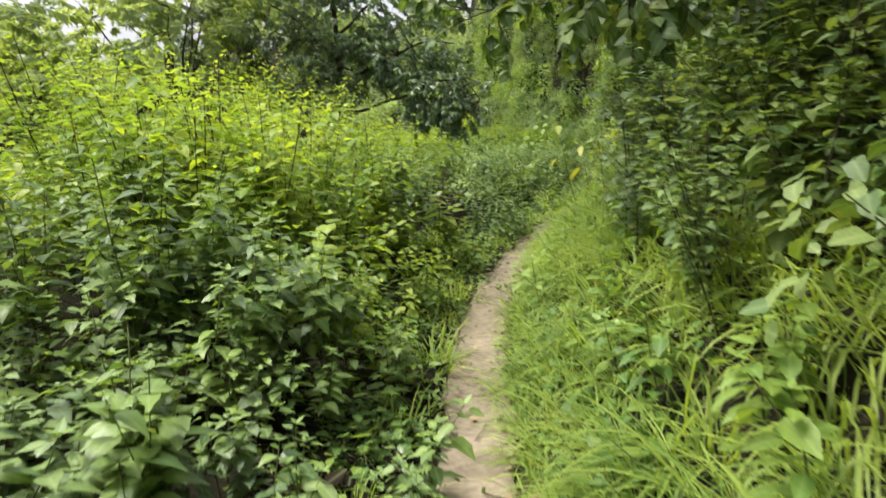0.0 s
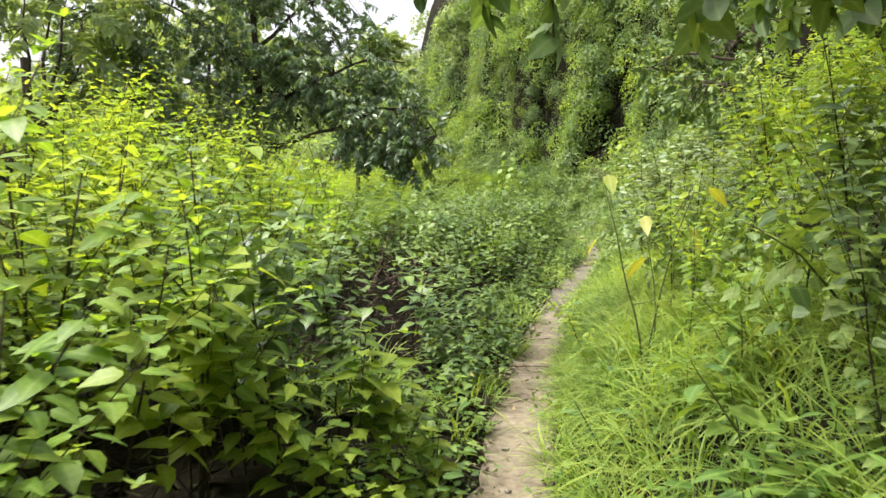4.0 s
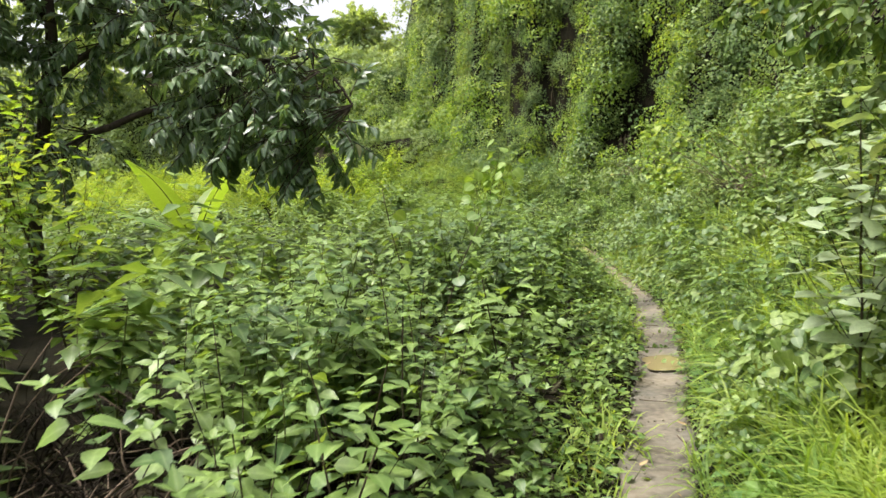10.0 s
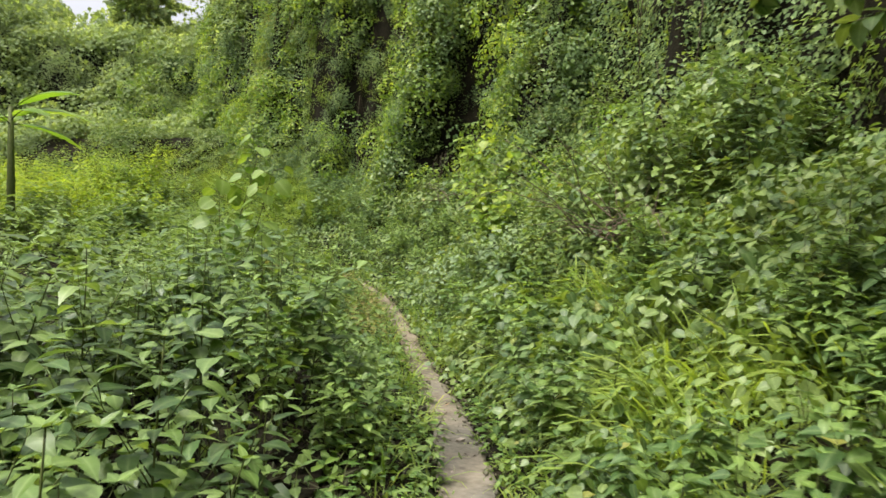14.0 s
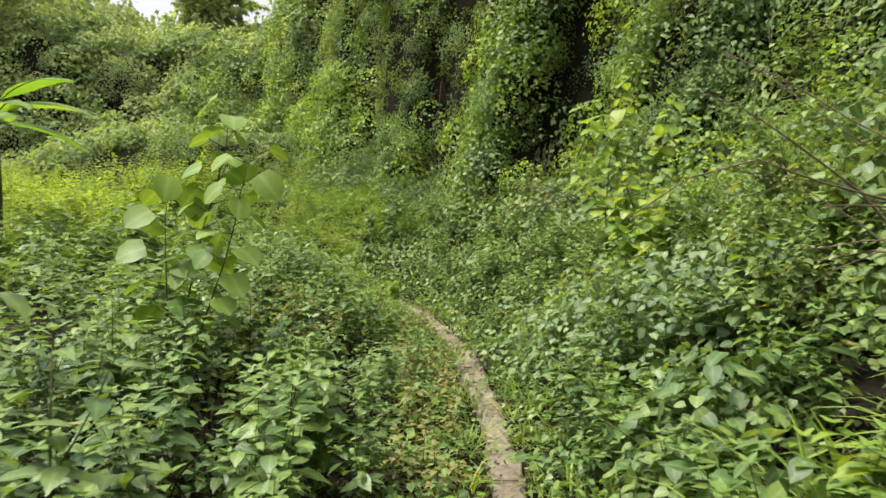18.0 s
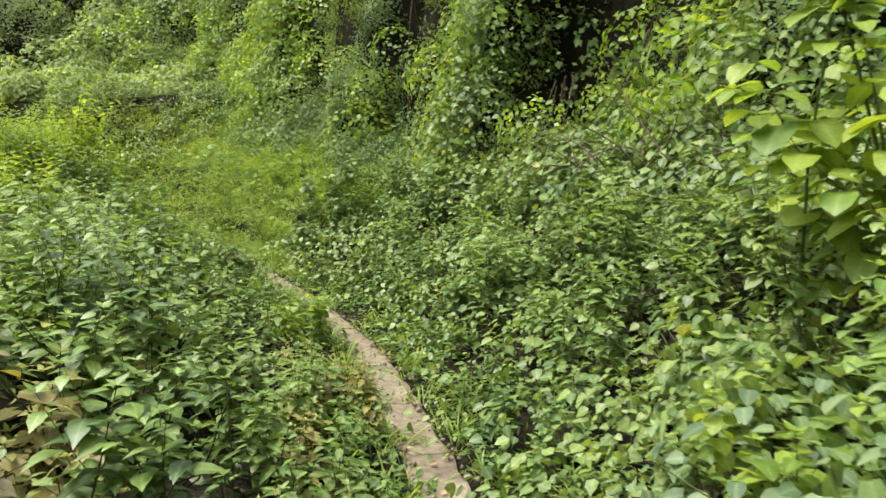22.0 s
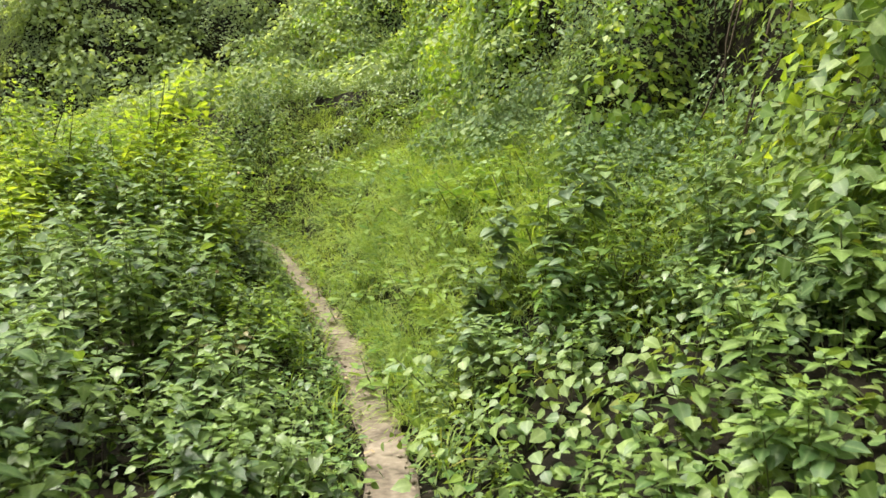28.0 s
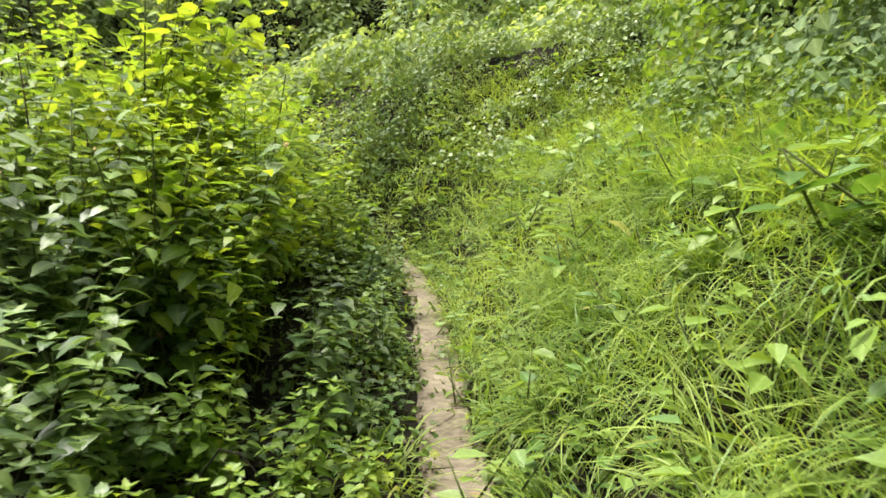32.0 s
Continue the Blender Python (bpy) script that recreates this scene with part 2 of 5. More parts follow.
LITTER = leaf_material("fallen_leaf", (0.10, 0.06, 0.03), (0.22, 0.14, 0.07), (0.34, 0.25, 0.13), 0.1, rough=0.8)


# ---- the lie of the land ----
TRAIL = [(-30, 0.0), (-4, 0.0), (0, 0.02), (3, 0.09), (5.5, 0.24), (6.8, 0.42), (8, 0.65), (9.7, 1.06), (11.9, 1.69), (13.8, 2.25),
         (16.1, 3.07), (18.4, 3.9), (21.2, 4.65), (23.4, 5.03), (26.4, 5.57), (29.0, 5.86), (31.3, 5.84), (32.6, 5.74), (33.5, 5.58), (34.5, 5.39),
         (36.0, 4.99), (36.7, 4.79), (38.0, 4.32), (39.0, 3.93), (40.4, 3.32), (42.3, 2.48), (44.0, 1.65), (45.3, .85), (46.2, -.5), (47.0, -2.0), (48.0, -4.2), (50.0, -8.0), (60, -16.0), (90, -26.0)]
TY, TX = (np.array(k, float) for k in zip(*TRAIL))


def smooth(a, b, t):
    t = np.clip((t - a) / (b - a), 0, 1)
    return t * t * (3 - 2 * t)


def wave(x, y, k=1.0, seed=0.0):
    """Soft unevenness between about -1 and 1."""
    return (np.sin(k * (1.0 * x + 0.6 * y) + seed) + np.sin(k * (-0.7 * x + 1.3 * y) * 1.3 + 2.1 * seed + 1)
            + np.sin(k * (1.7 * x - 0.4 * y) * 1.9 + 3.3 * seed + 2) + 0.7 * np.sin(k * (0.9 * x + 2.2 * y) * 2.3 + 5 * seed)) / 3.7


def trail_x(y):
    y = np.asarray(y, float)
    return (np.interp(y - 0.5, TY, TX) + np.interp(y, TY, TX) + np.interp(y + 0.5, TY, TX)) / 3


def trail_z(y):
    y = np.asarray(y, float)
    k, v = np.arange(0, 51, 5.0), np.array([-.12, -.05, -.02, 0, -.06, -.24, -.25, -.2, .05, .45, .82])
    return sum(np.interp(y + o, k, v) for o in (-1.5, 0, 1.5)) / 3


# the foot of the hills that close the valley: (x, y) round from the near right to the far left
RIM = np.array([(4.6, -30), (4.9, 0), (6.0, 6), (7.6, 12), (9.2, 20), (9.5, 28), (9.3, 32), (8.8, 34.2), (7.9, 34.6), (7.4, 36.6), (6.8, 39), (5.4, 42), (4.6, 45.2),
                (4.0, 48.4), (2.2, 50.6), (-3, 51.0), (-9, 50.2), (-15, 46.5), (-22, 40), (-28, 28), (-30, 10), (-30, -30)], float)
CLEFTS = [(8.9, 34.9, 1.0), (7.1, 39.4, .8)]   # dark recesses in the cliff: x, y, reach


def beyond(x, y):
    """Metres outside the valley's rim (negative inside), and how far along the rim, 0 to 1."""
    p = np.stack([x, y], -1)
    best, side, along = np.full(x.shape, 1e9), np.zeros(x.shape), np.zeros(x.shape)
    for k in range(len(RIM) - 1):
        a, b = RIM[k], RIM[k + 1]
        d = b - a
        u = np.clip(((p - a) @ d) / (d @ d), 0, 1)
        q = p - a - u[..., None] * d
        r = np.hypot(q[..., 0], q[..., 1])
        near = r < best
        best = np.where(near, r, best)
        side = np.where(near, np.sign(d[1] * q[..., 0] - d[0] * q[..., 1]), side)
        along = np.where(near, (k + u) / (len(RIM) - 1), along)
    return best * side, along


def height(x, y):
    x, y = np.asarray(x, float), np.asarray(y, float)
    s = x - trail_x(y)
    z = trail_z(y) + (0.05 * wave(x, y, 1.3) + 0.10 * wave(x, y, 0.35, 1)) * smooth(.5, 1.8, np.abs(s))
    low = np.interp(y, [-5, 4, 8, 10, 14, 18, 22, 30, 35, 37, 39, 43, 46, 52], [.7, .8, .7, .5, .35, .3, .42, .45, .5, .7, 1.15, 1.15, .9, .5])
    high = np.interp(y, [-5, 4, 8, 10, 14, 18, 22, 30, 35, 38, 42, 46, 52], [.25, .3, .4, .5, .35, .3, .42, .45, .45, .3, .4, .5, .4])
    right = np.clip(s - 0.3, 0, 5)
    z = z + (low * np.minimum(right, 1) + high * np.clip(right - 1, 0, 4)) * smooth(0, 0.4, right) - 0.055 * (1 - smooth(0.08, 0.34, np.abs(s)))
    z = z + 0.06 * smooth(0.3, 0.8, -s)
    d, u = beyond(x, y)
    d = d + (.8 * wave(x, y, 0.75, 2) + 0.5 * wave(x, y, 2.2, 7) - .25) * smooth(-2, 0, d)
    for cx, cy, r in CLEFTS:
        d = d - 1.8 * (1 - smooth(.35, 1, np.hypot(x - cx, y - cy) / r))
    cliff = 6.5 * smooth(0, 1.7, d) + 0.45 * np.clip(d, 0, 12) - 0.06 * np.clip(d - 12, 0, 60)
    tall = smooth(-13, -5, x)
    left = smooth(-4, -8, x) * smooth(-26, -18, x)
    hill = (2.5 + 1.3 * tall + 1.6 * left) * smooth(0, 4.2, d) + (0.2 + .02 * tall) * np.clip(d, 0, 13) - 0.03 * np.clip(d - 16, 0, 60)
    w = smooth(2.2, 4.0, x)
    return z + (w * cliff + (1 - w) * hill) * (d > 0)


# ---- mesh building ----
class Shape:
    """Gathers triangles, with a material number for each and a midrib value for each corner."""

    def __init__(self):
        self.v, self.f, self.m, self.r, self.count = [], [], [], [], 0

    def add(self, v, f, m=0, r=None):
        v, f = np.asarray(v, float), np.asarray(f, int)
        self.v.append(v)
        self.f.append(f + self.count)
        self.m.append(np.full(len(f), m))
        self.r.append(np.zeros(len(v)) if r is None else np.asarray(r, float))
        self.count += len(v)

    def arrays(self):
        if not self.v:
            return np.zeros((0, 3)), np.zeros((0, 3), int), np.zeros(0, int), np.zeros(0)
        return np.concatenate(self.v), np.concatenate(self.f), np.concatenate(self.m), np.concatenate(self.r)


def mesh_of(name, v, f, m, r, mats, soft=True):
    me = bpy.data.meshes.new(name)
    n = len(f)
    me.vertices.add(len(v))
    me.vertices.foreach_set("co", np.ascontiguousarray(v, np.float32).ravel())
    me.loops.add(3 * n)
    me.loops.foreach_set("vertex_index", np.ascontiguousarray(f, np.int32).ravel())
    me.polygons.add(n)
    me.polygons.foreach_set("loop_start", np.arange(0, 3 * n, 3, dtype=np.int32))
    me.polygons.foreach_set("material_index", np.ascontiguousarray(m, np.int32))
    me.polygons.foreach_set("use_smooth", np.full(n, soft))
    me.attributes.new("rib", "FLOAT", "POINT").data.foreach_set("value", np.ascontiguousarray(r, np.float32))
    for k in mats:
        me.materials.append(k)
    me.update(calc_edges=True)
    return me


def shape_mesh(name, sh, mats):
    return mesh_of(name, *sh.arrays(), mats)


def unit(v):
    v = np.asarray(v, float)
    return v / max(np.linalg.norm(v), 1e-9)


PROFILE = {"ovate": ((0.10, 0.24, 0.38, 0.56, 0.76), (0.66, 1.04, 0.92, 0.80, 0.40), 0.0), "heart": ((0.06, 0.33, 0.70), (0.76, 1.0, 0.68), -0.08),
           "lance": ((0.2, 0.45, 0.75), (0.75, 1.0, 0.62), 0.0), "round": ((0.1, 0.42, 0.80), (0.8, 1.05, 0.78), -0.04)}


def add_leaf(sh, base, way, up, length, width, kind="ovate", m=0, lod=0, droop=0.25, fold=0.14, young=False):
    d = unit(way)
    a = np.cross(d, up)
    a = unit(a) if np.linalg.norm(a) > 1e-3 else unit(np.cross(d, (1, 0, 0.1)))
    n = np.cross(a, d)
    base = np.asarray(base, float)
    ts, ws, back = PROFILE[kind]
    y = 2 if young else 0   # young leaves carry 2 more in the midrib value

    def at(t, side):
        return base + d * (t * length) - n * (droop * t * t * length) + a * (side * width / 2) + n * (abs(side) * fold * width / 2)
    if lod == 2:
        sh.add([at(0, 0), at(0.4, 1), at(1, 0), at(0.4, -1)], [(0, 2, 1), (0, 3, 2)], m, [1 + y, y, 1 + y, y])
        return
    if lod == 1:
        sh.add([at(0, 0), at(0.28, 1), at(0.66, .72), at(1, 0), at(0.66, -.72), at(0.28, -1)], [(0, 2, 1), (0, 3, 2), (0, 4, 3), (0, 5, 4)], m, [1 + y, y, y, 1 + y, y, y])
        return
    if lod:
        ts, ws = (0.21 if kind != 'heart' else 0.13, 0.58), (0.9, 0.86)
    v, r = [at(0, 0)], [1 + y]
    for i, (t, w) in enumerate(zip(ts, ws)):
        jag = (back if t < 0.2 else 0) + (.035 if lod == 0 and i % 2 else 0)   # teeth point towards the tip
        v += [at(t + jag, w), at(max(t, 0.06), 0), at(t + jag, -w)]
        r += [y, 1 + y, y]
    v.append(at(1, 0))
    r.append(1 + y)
    f = [(0, 2, 1), (0, 3, 2)]
    for k in range(1, 3 * len(ts) - 2, 3):
        f += [(k, k + 1, k + 4), (k, k + 4, k + 3), (k + 1, k + 2, k + 5), (k + 1, k + 5, k + 4)]
    k = 3 * len(ts)
    f += [(k - 2, k - 1, k + 1), (k - 1, k, k + 1)]
    sh.add(v, f, m, r)


def add_tube(sh, points, radii, sides=5, m=0):
    points = np.asarray(points, float)
    n = len(points)
    ways = np.gradient(points, axis=0)
    v, f = [], []
    for p, w, r in zip(points, ways, radii):
        w = unit(w)
        a = unit(np.cross(w, (0.31, 0.95, 0.05) if abs(w[1]) < 0.9 else (1, 0, 0)))
        b = np.cross(w, a)
        for k in range(sides):
            t = 2 * math.pi * k / sides
            v.append(p + r * (a * math.cos(t) + b * math.sin(t)))
    for i in range(n - 1):
        for k in range(sides):
            p, q = i * sides + k, i * sides + (k + 1) % sides
            f += [(p, q, q + sides), (p, q + sides, p + sides)]
    f += [(0, k + 1, k) for k in range(1, sides - 1)]
    top = (n - 1) * sides
    f += [(top, top + k, top + k + 1) for k in range(1, sides - 1)]
    sh.add(v, f, m)


def bend(start, way, length, sag, steps=6, wobble=0.0, g=None):
    """Points along a shoot that starts that way and sags."""
    g = g or rng
    p, d, out = np.array(start, float), unit(way), []
    for k in range(steps + 1):
        out.append(p.copy())
        d = unit(d + np.array((0, 0, -sag / steps)) + g.normal(0, wobble, 3))
        p = p + d * length / steps
    return out


# ---- plant patterns: each gives (woody shape, leafy shape) about a root at the origin ----
def weed(g, tall, branches, size, kind="ovate", lod=0, gap=0.085, bare=0.2, wide=0.62, droop=0.3):
    wood, leafy = Shape(), Shape()
    shoots = [((0, 0, -0.05), (g.normal(0, .10), g.normal(0, .10), 1), tall, 0.0045 * (tall + 0.6), bare)]
    main = bend(*shoots[0][:3], 0.0, 7, 0.04, g)
    for k in range(branches):
        i = int(g.integers(2, 6))
        t = g.uniform(0, 6.28)
        shoots.append((main[i], (0.75 * math.cos(t), 0.75 * math.sin(t), 1), tall * g.uniform(.3, .55), 0.003, 0.12))
    for k, (start, way, length, thick, low) in enumerate(shoots):
        pts = main if k == 0 else bend(start, way, length, -0.2, 4, 0.05, g)
        if k == 0 or lod < 1:
            some = pts if lod < 1 else pts[::3]
            add_tube(wood, some, np.linspace(thick, thick * 0.35, len(some)), 3)
        pts = np.array(pts)
        turn, along = g.uniform(0, 3.1), low * length
        while along < length:
            q = along / length * (len(pts) - 1)
            i = min(int(q), len(pts) - 2)
            p = pts[i] + (pts[i + 1] - pts[i]) * (q - i)
            w = size * (0.55 + 0.6 * math.sin(math.pi * min(1, 0.25 + 0.72 * along / length))) * g.uniform(.8, 1.2)
            for side in (0, math.pi):
                t = turn + side + g.normal(0, .25)
                rise = g.uniform(-.25, .35) + 0.5 * max(0, along / length - 0.8)
                d = np.array((math.cos(t), math.sin(t), rise))
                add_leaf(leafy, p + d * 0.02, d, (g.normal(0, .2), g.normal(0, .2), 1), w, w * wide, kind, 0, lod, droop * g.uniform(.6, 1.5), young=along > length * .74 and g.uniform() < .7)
            turn += 1.57
            along += gap * g.uniform(.8, 1.2)
        for t in (turn, turn + 1.6, turn + 3.1, turn + 4.7):
            d = np.array((math.cos(t), math.sin(t), g.uniform(.2, .7)))
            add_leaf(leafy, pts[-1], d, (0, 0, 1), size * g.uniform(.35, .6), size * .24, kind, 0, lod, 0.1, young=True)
    return wood, leafy


def dome(g, wide, tall, count, size, kind="heart", lod=0):
    """A scrambling mass of vine leaves over thin stems."""
    wood, leafy = Shape(), Shape()
    for k in range(0 if lod >= 1 else 5):
        t = g.uniform(0, 6.28)
        pts = bend((g.normal(0, .05), g.normal(0, .05), -.05), (math.cos(t) * .7, math.sin(t) * .7, 1), tall * 1.1, 0.6, 3, 0.1, g)
        add_tube(wood, pts, np.linspace(.006, .002, len(pts)), 3)
    for k in range(count):
        t, q = g.uniform(0, 6.28), g.uniform(0, 1) ** 0.8
        r = math.sqrt(1 - q * q) * g.uniform(.72, 1.05)
        p = np.array((math.cos(t) * r * wide, math.sin(t) * r * wide, q * tall * g.uniform(.8, 1.05) + .03))
        o = np.array((math.cos(t) * r, math.sin(t) * r, q * 0.9 + .35))
        az = g.uniform(0, 6.28)
        d = np.array((math.cos(t) * .6 + .7 * math.cos(az), math.sin(t) * .6 + .7 * math.sin(az), g.uniform(-.75, .05)))
        w = size * g.uniform(.65, 1.25)
        add_leaf(leafy, p, d, o + g.normal(0, .17, 3), w, w * .86, kind, 0, lod, .25 * g.uniform(.3, 1.6), young=g.uniform() < .14)
    return wood, leafy


def tussock(g, blades, long, wide=0.008, spread=0.09, lean=0.75, steps=4):
    sh = Shape()
    for k in range(blades):
        t = g.uniform(0, 6.28)
        r = spread * math.sqrt(g.uniform())
        L = long * g.uniform(.55, 1.15)
        pts = np.array(bend((r * math.cos(t), r * math.sin(t), -.02), (lean * g.uniform(.2, 1.2) * math.cos(t + g.normal(0, .6)), lean * g.uniform(.2, 1.2) * math.sin(t + g.normal(0, .6)), 1),
                            L, g.uniform(.9, 2.1), steps, .05, g))
        a = unit(np.cross(pts[-1] - pts[0], (0, 0, 1))) if np.hypot(*(pts[-1] - pts[0])[:2]) > .01 else np.array((1, 0, 0))
        w = wide * g.uniform(.6, 1.4)
        v, rb, f = [], [], []
        for i, p in enumerate(pts[:-1]):
            k2 = w * (0.75 + 0.5 * math.sin(math.pi * i / steps)) * (1 - 0.5 * (i / steps) ** 2) / 2
            v += [p - a * k2, p + a * k2]
            rb += [0, 0.6]
        v.append(pts[-1])
        rb.append(0.3)
        for i in range(len(pts) - 2):
            f += [(2 * i, 2 * i + 1, 2 * i + 3), (2 * i, 2 * i + 3, 2 * i + 2)]
        f.append((2 * (len(pts) - 2), 2 * (len(pts) - 2) + 1, 2 * (len(pts) - 1)))
        sh.add(v, f, 0, rb)
    return Shape(), sh


def herb(g, tall, count, size, lod=0.5):
    wood, leafy = Shape(), Shape()
    for k in range(4):
        t = g.uniform(0, 6.28)
        pts = bend((g.normal(0, .05), g.normal(0, .05), -.02), (.6 * math.cos(t), .6 * math.sin(t), 1), tall * g.uniform(.6, 1.1), .3, 3, .1, g)
        add_tube(wood, pts[::3], [.003, .0015], 3)
        for j in range(count):
            p = pts[min(3, 1 + j * 3 // count)] + g.normal(0, .012, 3)
            u = g.uniform(0, 6.28)
            w = size * g.uniform(.6, 1.2)
            add_leaf(leafy, p, (math.cos(u), math.sin(u), g.uniform(-.2, .5)), (g.normal(0, .2), g.normal(0, .2), 1), w, w * .6, "ovate", 0, lod, .3)
    return wood, leafy


def curtain(g, wide, tall, count, size, lod=1):
    """Vine leaves hanging over a face that looks along +y."""
    leafy = Shape()
    for k in range(count):
        p = np.array((g.normal(0, wide * .45), g.uniform(-.05, .28), g.normal(0, tall * .45)))
        p[1] += .15 * math.cos(p[0] / wide * 2) * math.cos(p[2] / tall * 2)
        d = (g.normal(0, .6), g.uniform(.3, 1), g.uniform(-.9, .05))
        w = size * g.uniform(.6, 1.3)
        add_leaf(leafy, p, d, (g.normal(0, .2), .6, g.uniform(.6, 1.3)), w, w * .8, "heart", 0, lod, .2)
    return Shape(), leafy


def twig(g, long, count, size, wide, lod=0, hang=0.8, kind="lance"):
    """A leafy shoot that starts at the origin along +x."""
    wood, leafy = Shape(), Shape()
    pts = np.array(bend((0, 0, 0), (1, 0, .15), long, .5 * hang, 4, .08, g))
    add_tube(wood, pts, np.linspace(.008, .003, 5), 3)
    for k in range(count):
        q = (0.25 + 0.75 * k / count) * 4
        i = min(int(q), 3)
        p = pts[i] + (pts[i + 1] - pts[i]) * (q - i)
        t = k * 2.4
        d = np.array((.55, math.cos(t), .6 * math.sin(t) - hang * g.uniform(.4, 1.3)))
        w = size * g.uniform(.7, 1.2)
        add_leaf(leafy, p, d, (g.normal(0, .3), g.normal(0, .3), 1), w, w * wide, kind, 0, lod, .3)
    return wood, leafy


# ---- planting ----
def turns(yaw, tilt, size):
    """Rotation and size matrices for arrays of plants: tilt about x, then yaw about z."""
    c, s, ct, st = np.cos(yaw), np.sin(yaw), np.cos(tilt), np.sin(tilt)
    m = np.zeros((len(yaw), 3, 3))
    m[:, 0, 0], m[:, 0, 1], m[:, 0, 2] = c, -s * ct, s * st
    m[:, 1, 0], m[:, 1, 1], m[:, 1, 2] = s, c * ct, -c * st
    m[:, 2, 1], m[:, 2, 2] = st, ct
    return m * size[:, None, None]


def joined(name, patterns, spots, mats, label, category):
    """All these plants in one object of kind stuff. spots: rows of x, y, z, yaw, tilt, size, pattern."""
    V, F, M, R, count = [], [], [], [], 0
    spots = np.asarray(spots, float)
    for k, pat in enumerate(patterns):
        rows = spots[spots[:, 6].astype(int) == k]
        if not len(rows):
            continue
        for which, sh in enumerate(pat):
            v, f, m, r = sh.arrays()
            if not len(v):
                continue
            w = np.einsum("nij,vj->nvi", turns(rows[:, 3], rows[:, 4], rows[:, 5]), v) + rows[:, None, :3]
            n = len(rows)
            V.append(w.reshape(-1, 3))
            F.append((f[None] + (np.arange(n) * len(v))[:, None, None]).reshape(-1, 3) + count)
            M.append(np.full(n * len(f), which))
            R.append(np.tile(r, n))
            count += n * len(v)
    ob = new(name, mesh_of(name, np.concatenate(V), np.concatenate(F), np.concatenate(M), np.concatenate(R), mats))
    return tagged(ob, label, category, "", "stuff")


def single(name, patterns, spots, mats, label, category, group, parts=("stem", "foliage")):
    """Each plant a thing of its own with its stem and its foliage; alike ones share their meshes."""
    protos = []
    for pat in patterns:
        protos.append([shape_mesh(p, sh, [mat]) for p, sh, mat in zip(parts, pat, mats) if sh.v])
    made = []
    for x, y, z, yaw, tilt, size, k in spots:
        pieces = protos[int(k)]
        m = Matrix.LocRotScale((x, y, z), Euler((tilt, 0, yaw)), (size, size, size))
        if len(pieces) == 1:
            top = new(name, pieces[0])
        else:
            top = new(name)
            top.empty_display_size = 0.1
            for me in pieces:
                ob = new(me.name.split(".")[0], me)
                ob.parent = top
                tagged(ob, "", "", "", "stuff")
        top.matrix_basis = m
        tagged(top, label, category, group)
        made.append(top)
    return made


def split(spots, n):
    """The n spots nearest to the trail, and the rest."""
    spots = np.asarray(spots, float)
    order = np.argsort(np.abs(spots[:, 0] - trail_x(spots[:, 1])) + 0.02 * np.abs(spots[:, 1] - 20))
    return spots[order[:n]], spots[order[n:]]


def sow(n, y0, y1, s0, s1, seed):
    """n places beside the trail, s metres to its right, evenly jumbled."""
    g = np.random.default_rng(seed)
    y = g.uniform(y0, y1, n)
    s = g.uniform(s0, s1, n)
    return trail_x(y) + s, y, s, g


# ---- ground ----
def spaced(stops):
    out = []
    for (a, b, step) in stops:
        out += list(np.arange(a, b, step))
    return np.array(out)


gx = spaced([(-400, -80, 40), (-80, -32, 6), (-32, -12, 1.2), (-12, -3, .5), (-3, 11, .22), (11, 24, .7), (24, 60, 5), (60, 420, 40)])
gy = spaced([(-400, -60, 40), (-60, -8, 5), (-8, 54, .28), (54, 80, .9), (80, 140, 6), (140, 460, 40)])
X, Y = np.meshgrid(gx, gy)
Z = height(X, Y)
fall = np.hypot((height(X + .3, Y) - height(X - .3, Y)), (height(X, Y + .3) - height(X, Y - .3))) / .6
Z = Z - .3 * smooth(.8, 2.5, fall) * smooth(3, 5, X)
Z = Z - .045 * (1 - smooth(.12, .34, np.abs(X - trail_x(Y))))
nx, ny = len(gx), len(gy)
gi = np.arange(nx * ny).reshape(ny, nx)
q0, q1, q2, q3 = gi[:-1, :-1].ravel(), gi[:-1, 1:].ravel(), gi[1:, 1:].ravel(), gi[1:, :-1].ravel()
tri = np.concatenate([np.stack([q0, q1, q2], 1), np.stack([q0, q2, q3], 1)])
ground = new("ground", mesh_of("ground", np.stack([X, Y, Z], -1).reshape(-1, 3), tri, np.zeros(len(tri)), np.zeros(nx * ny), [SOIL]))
tagged(ground, "soil under dense weeds, near-black to imitate their shade, rising to overgrown banks", "ground", "", "structure")


def path_half(y):
    """Half the width of the trodden strip."""
    return np.interp(y, [-6, 6, 10, 14, 19, 21, 23, 26.5, 28.5, 31, 33, 36, 38.5, 42, 46, 52], [.18, .19, .21, .21, .19, .15, .11, .10, .14, .14, .11, .14, .165, .15, .12, .1])


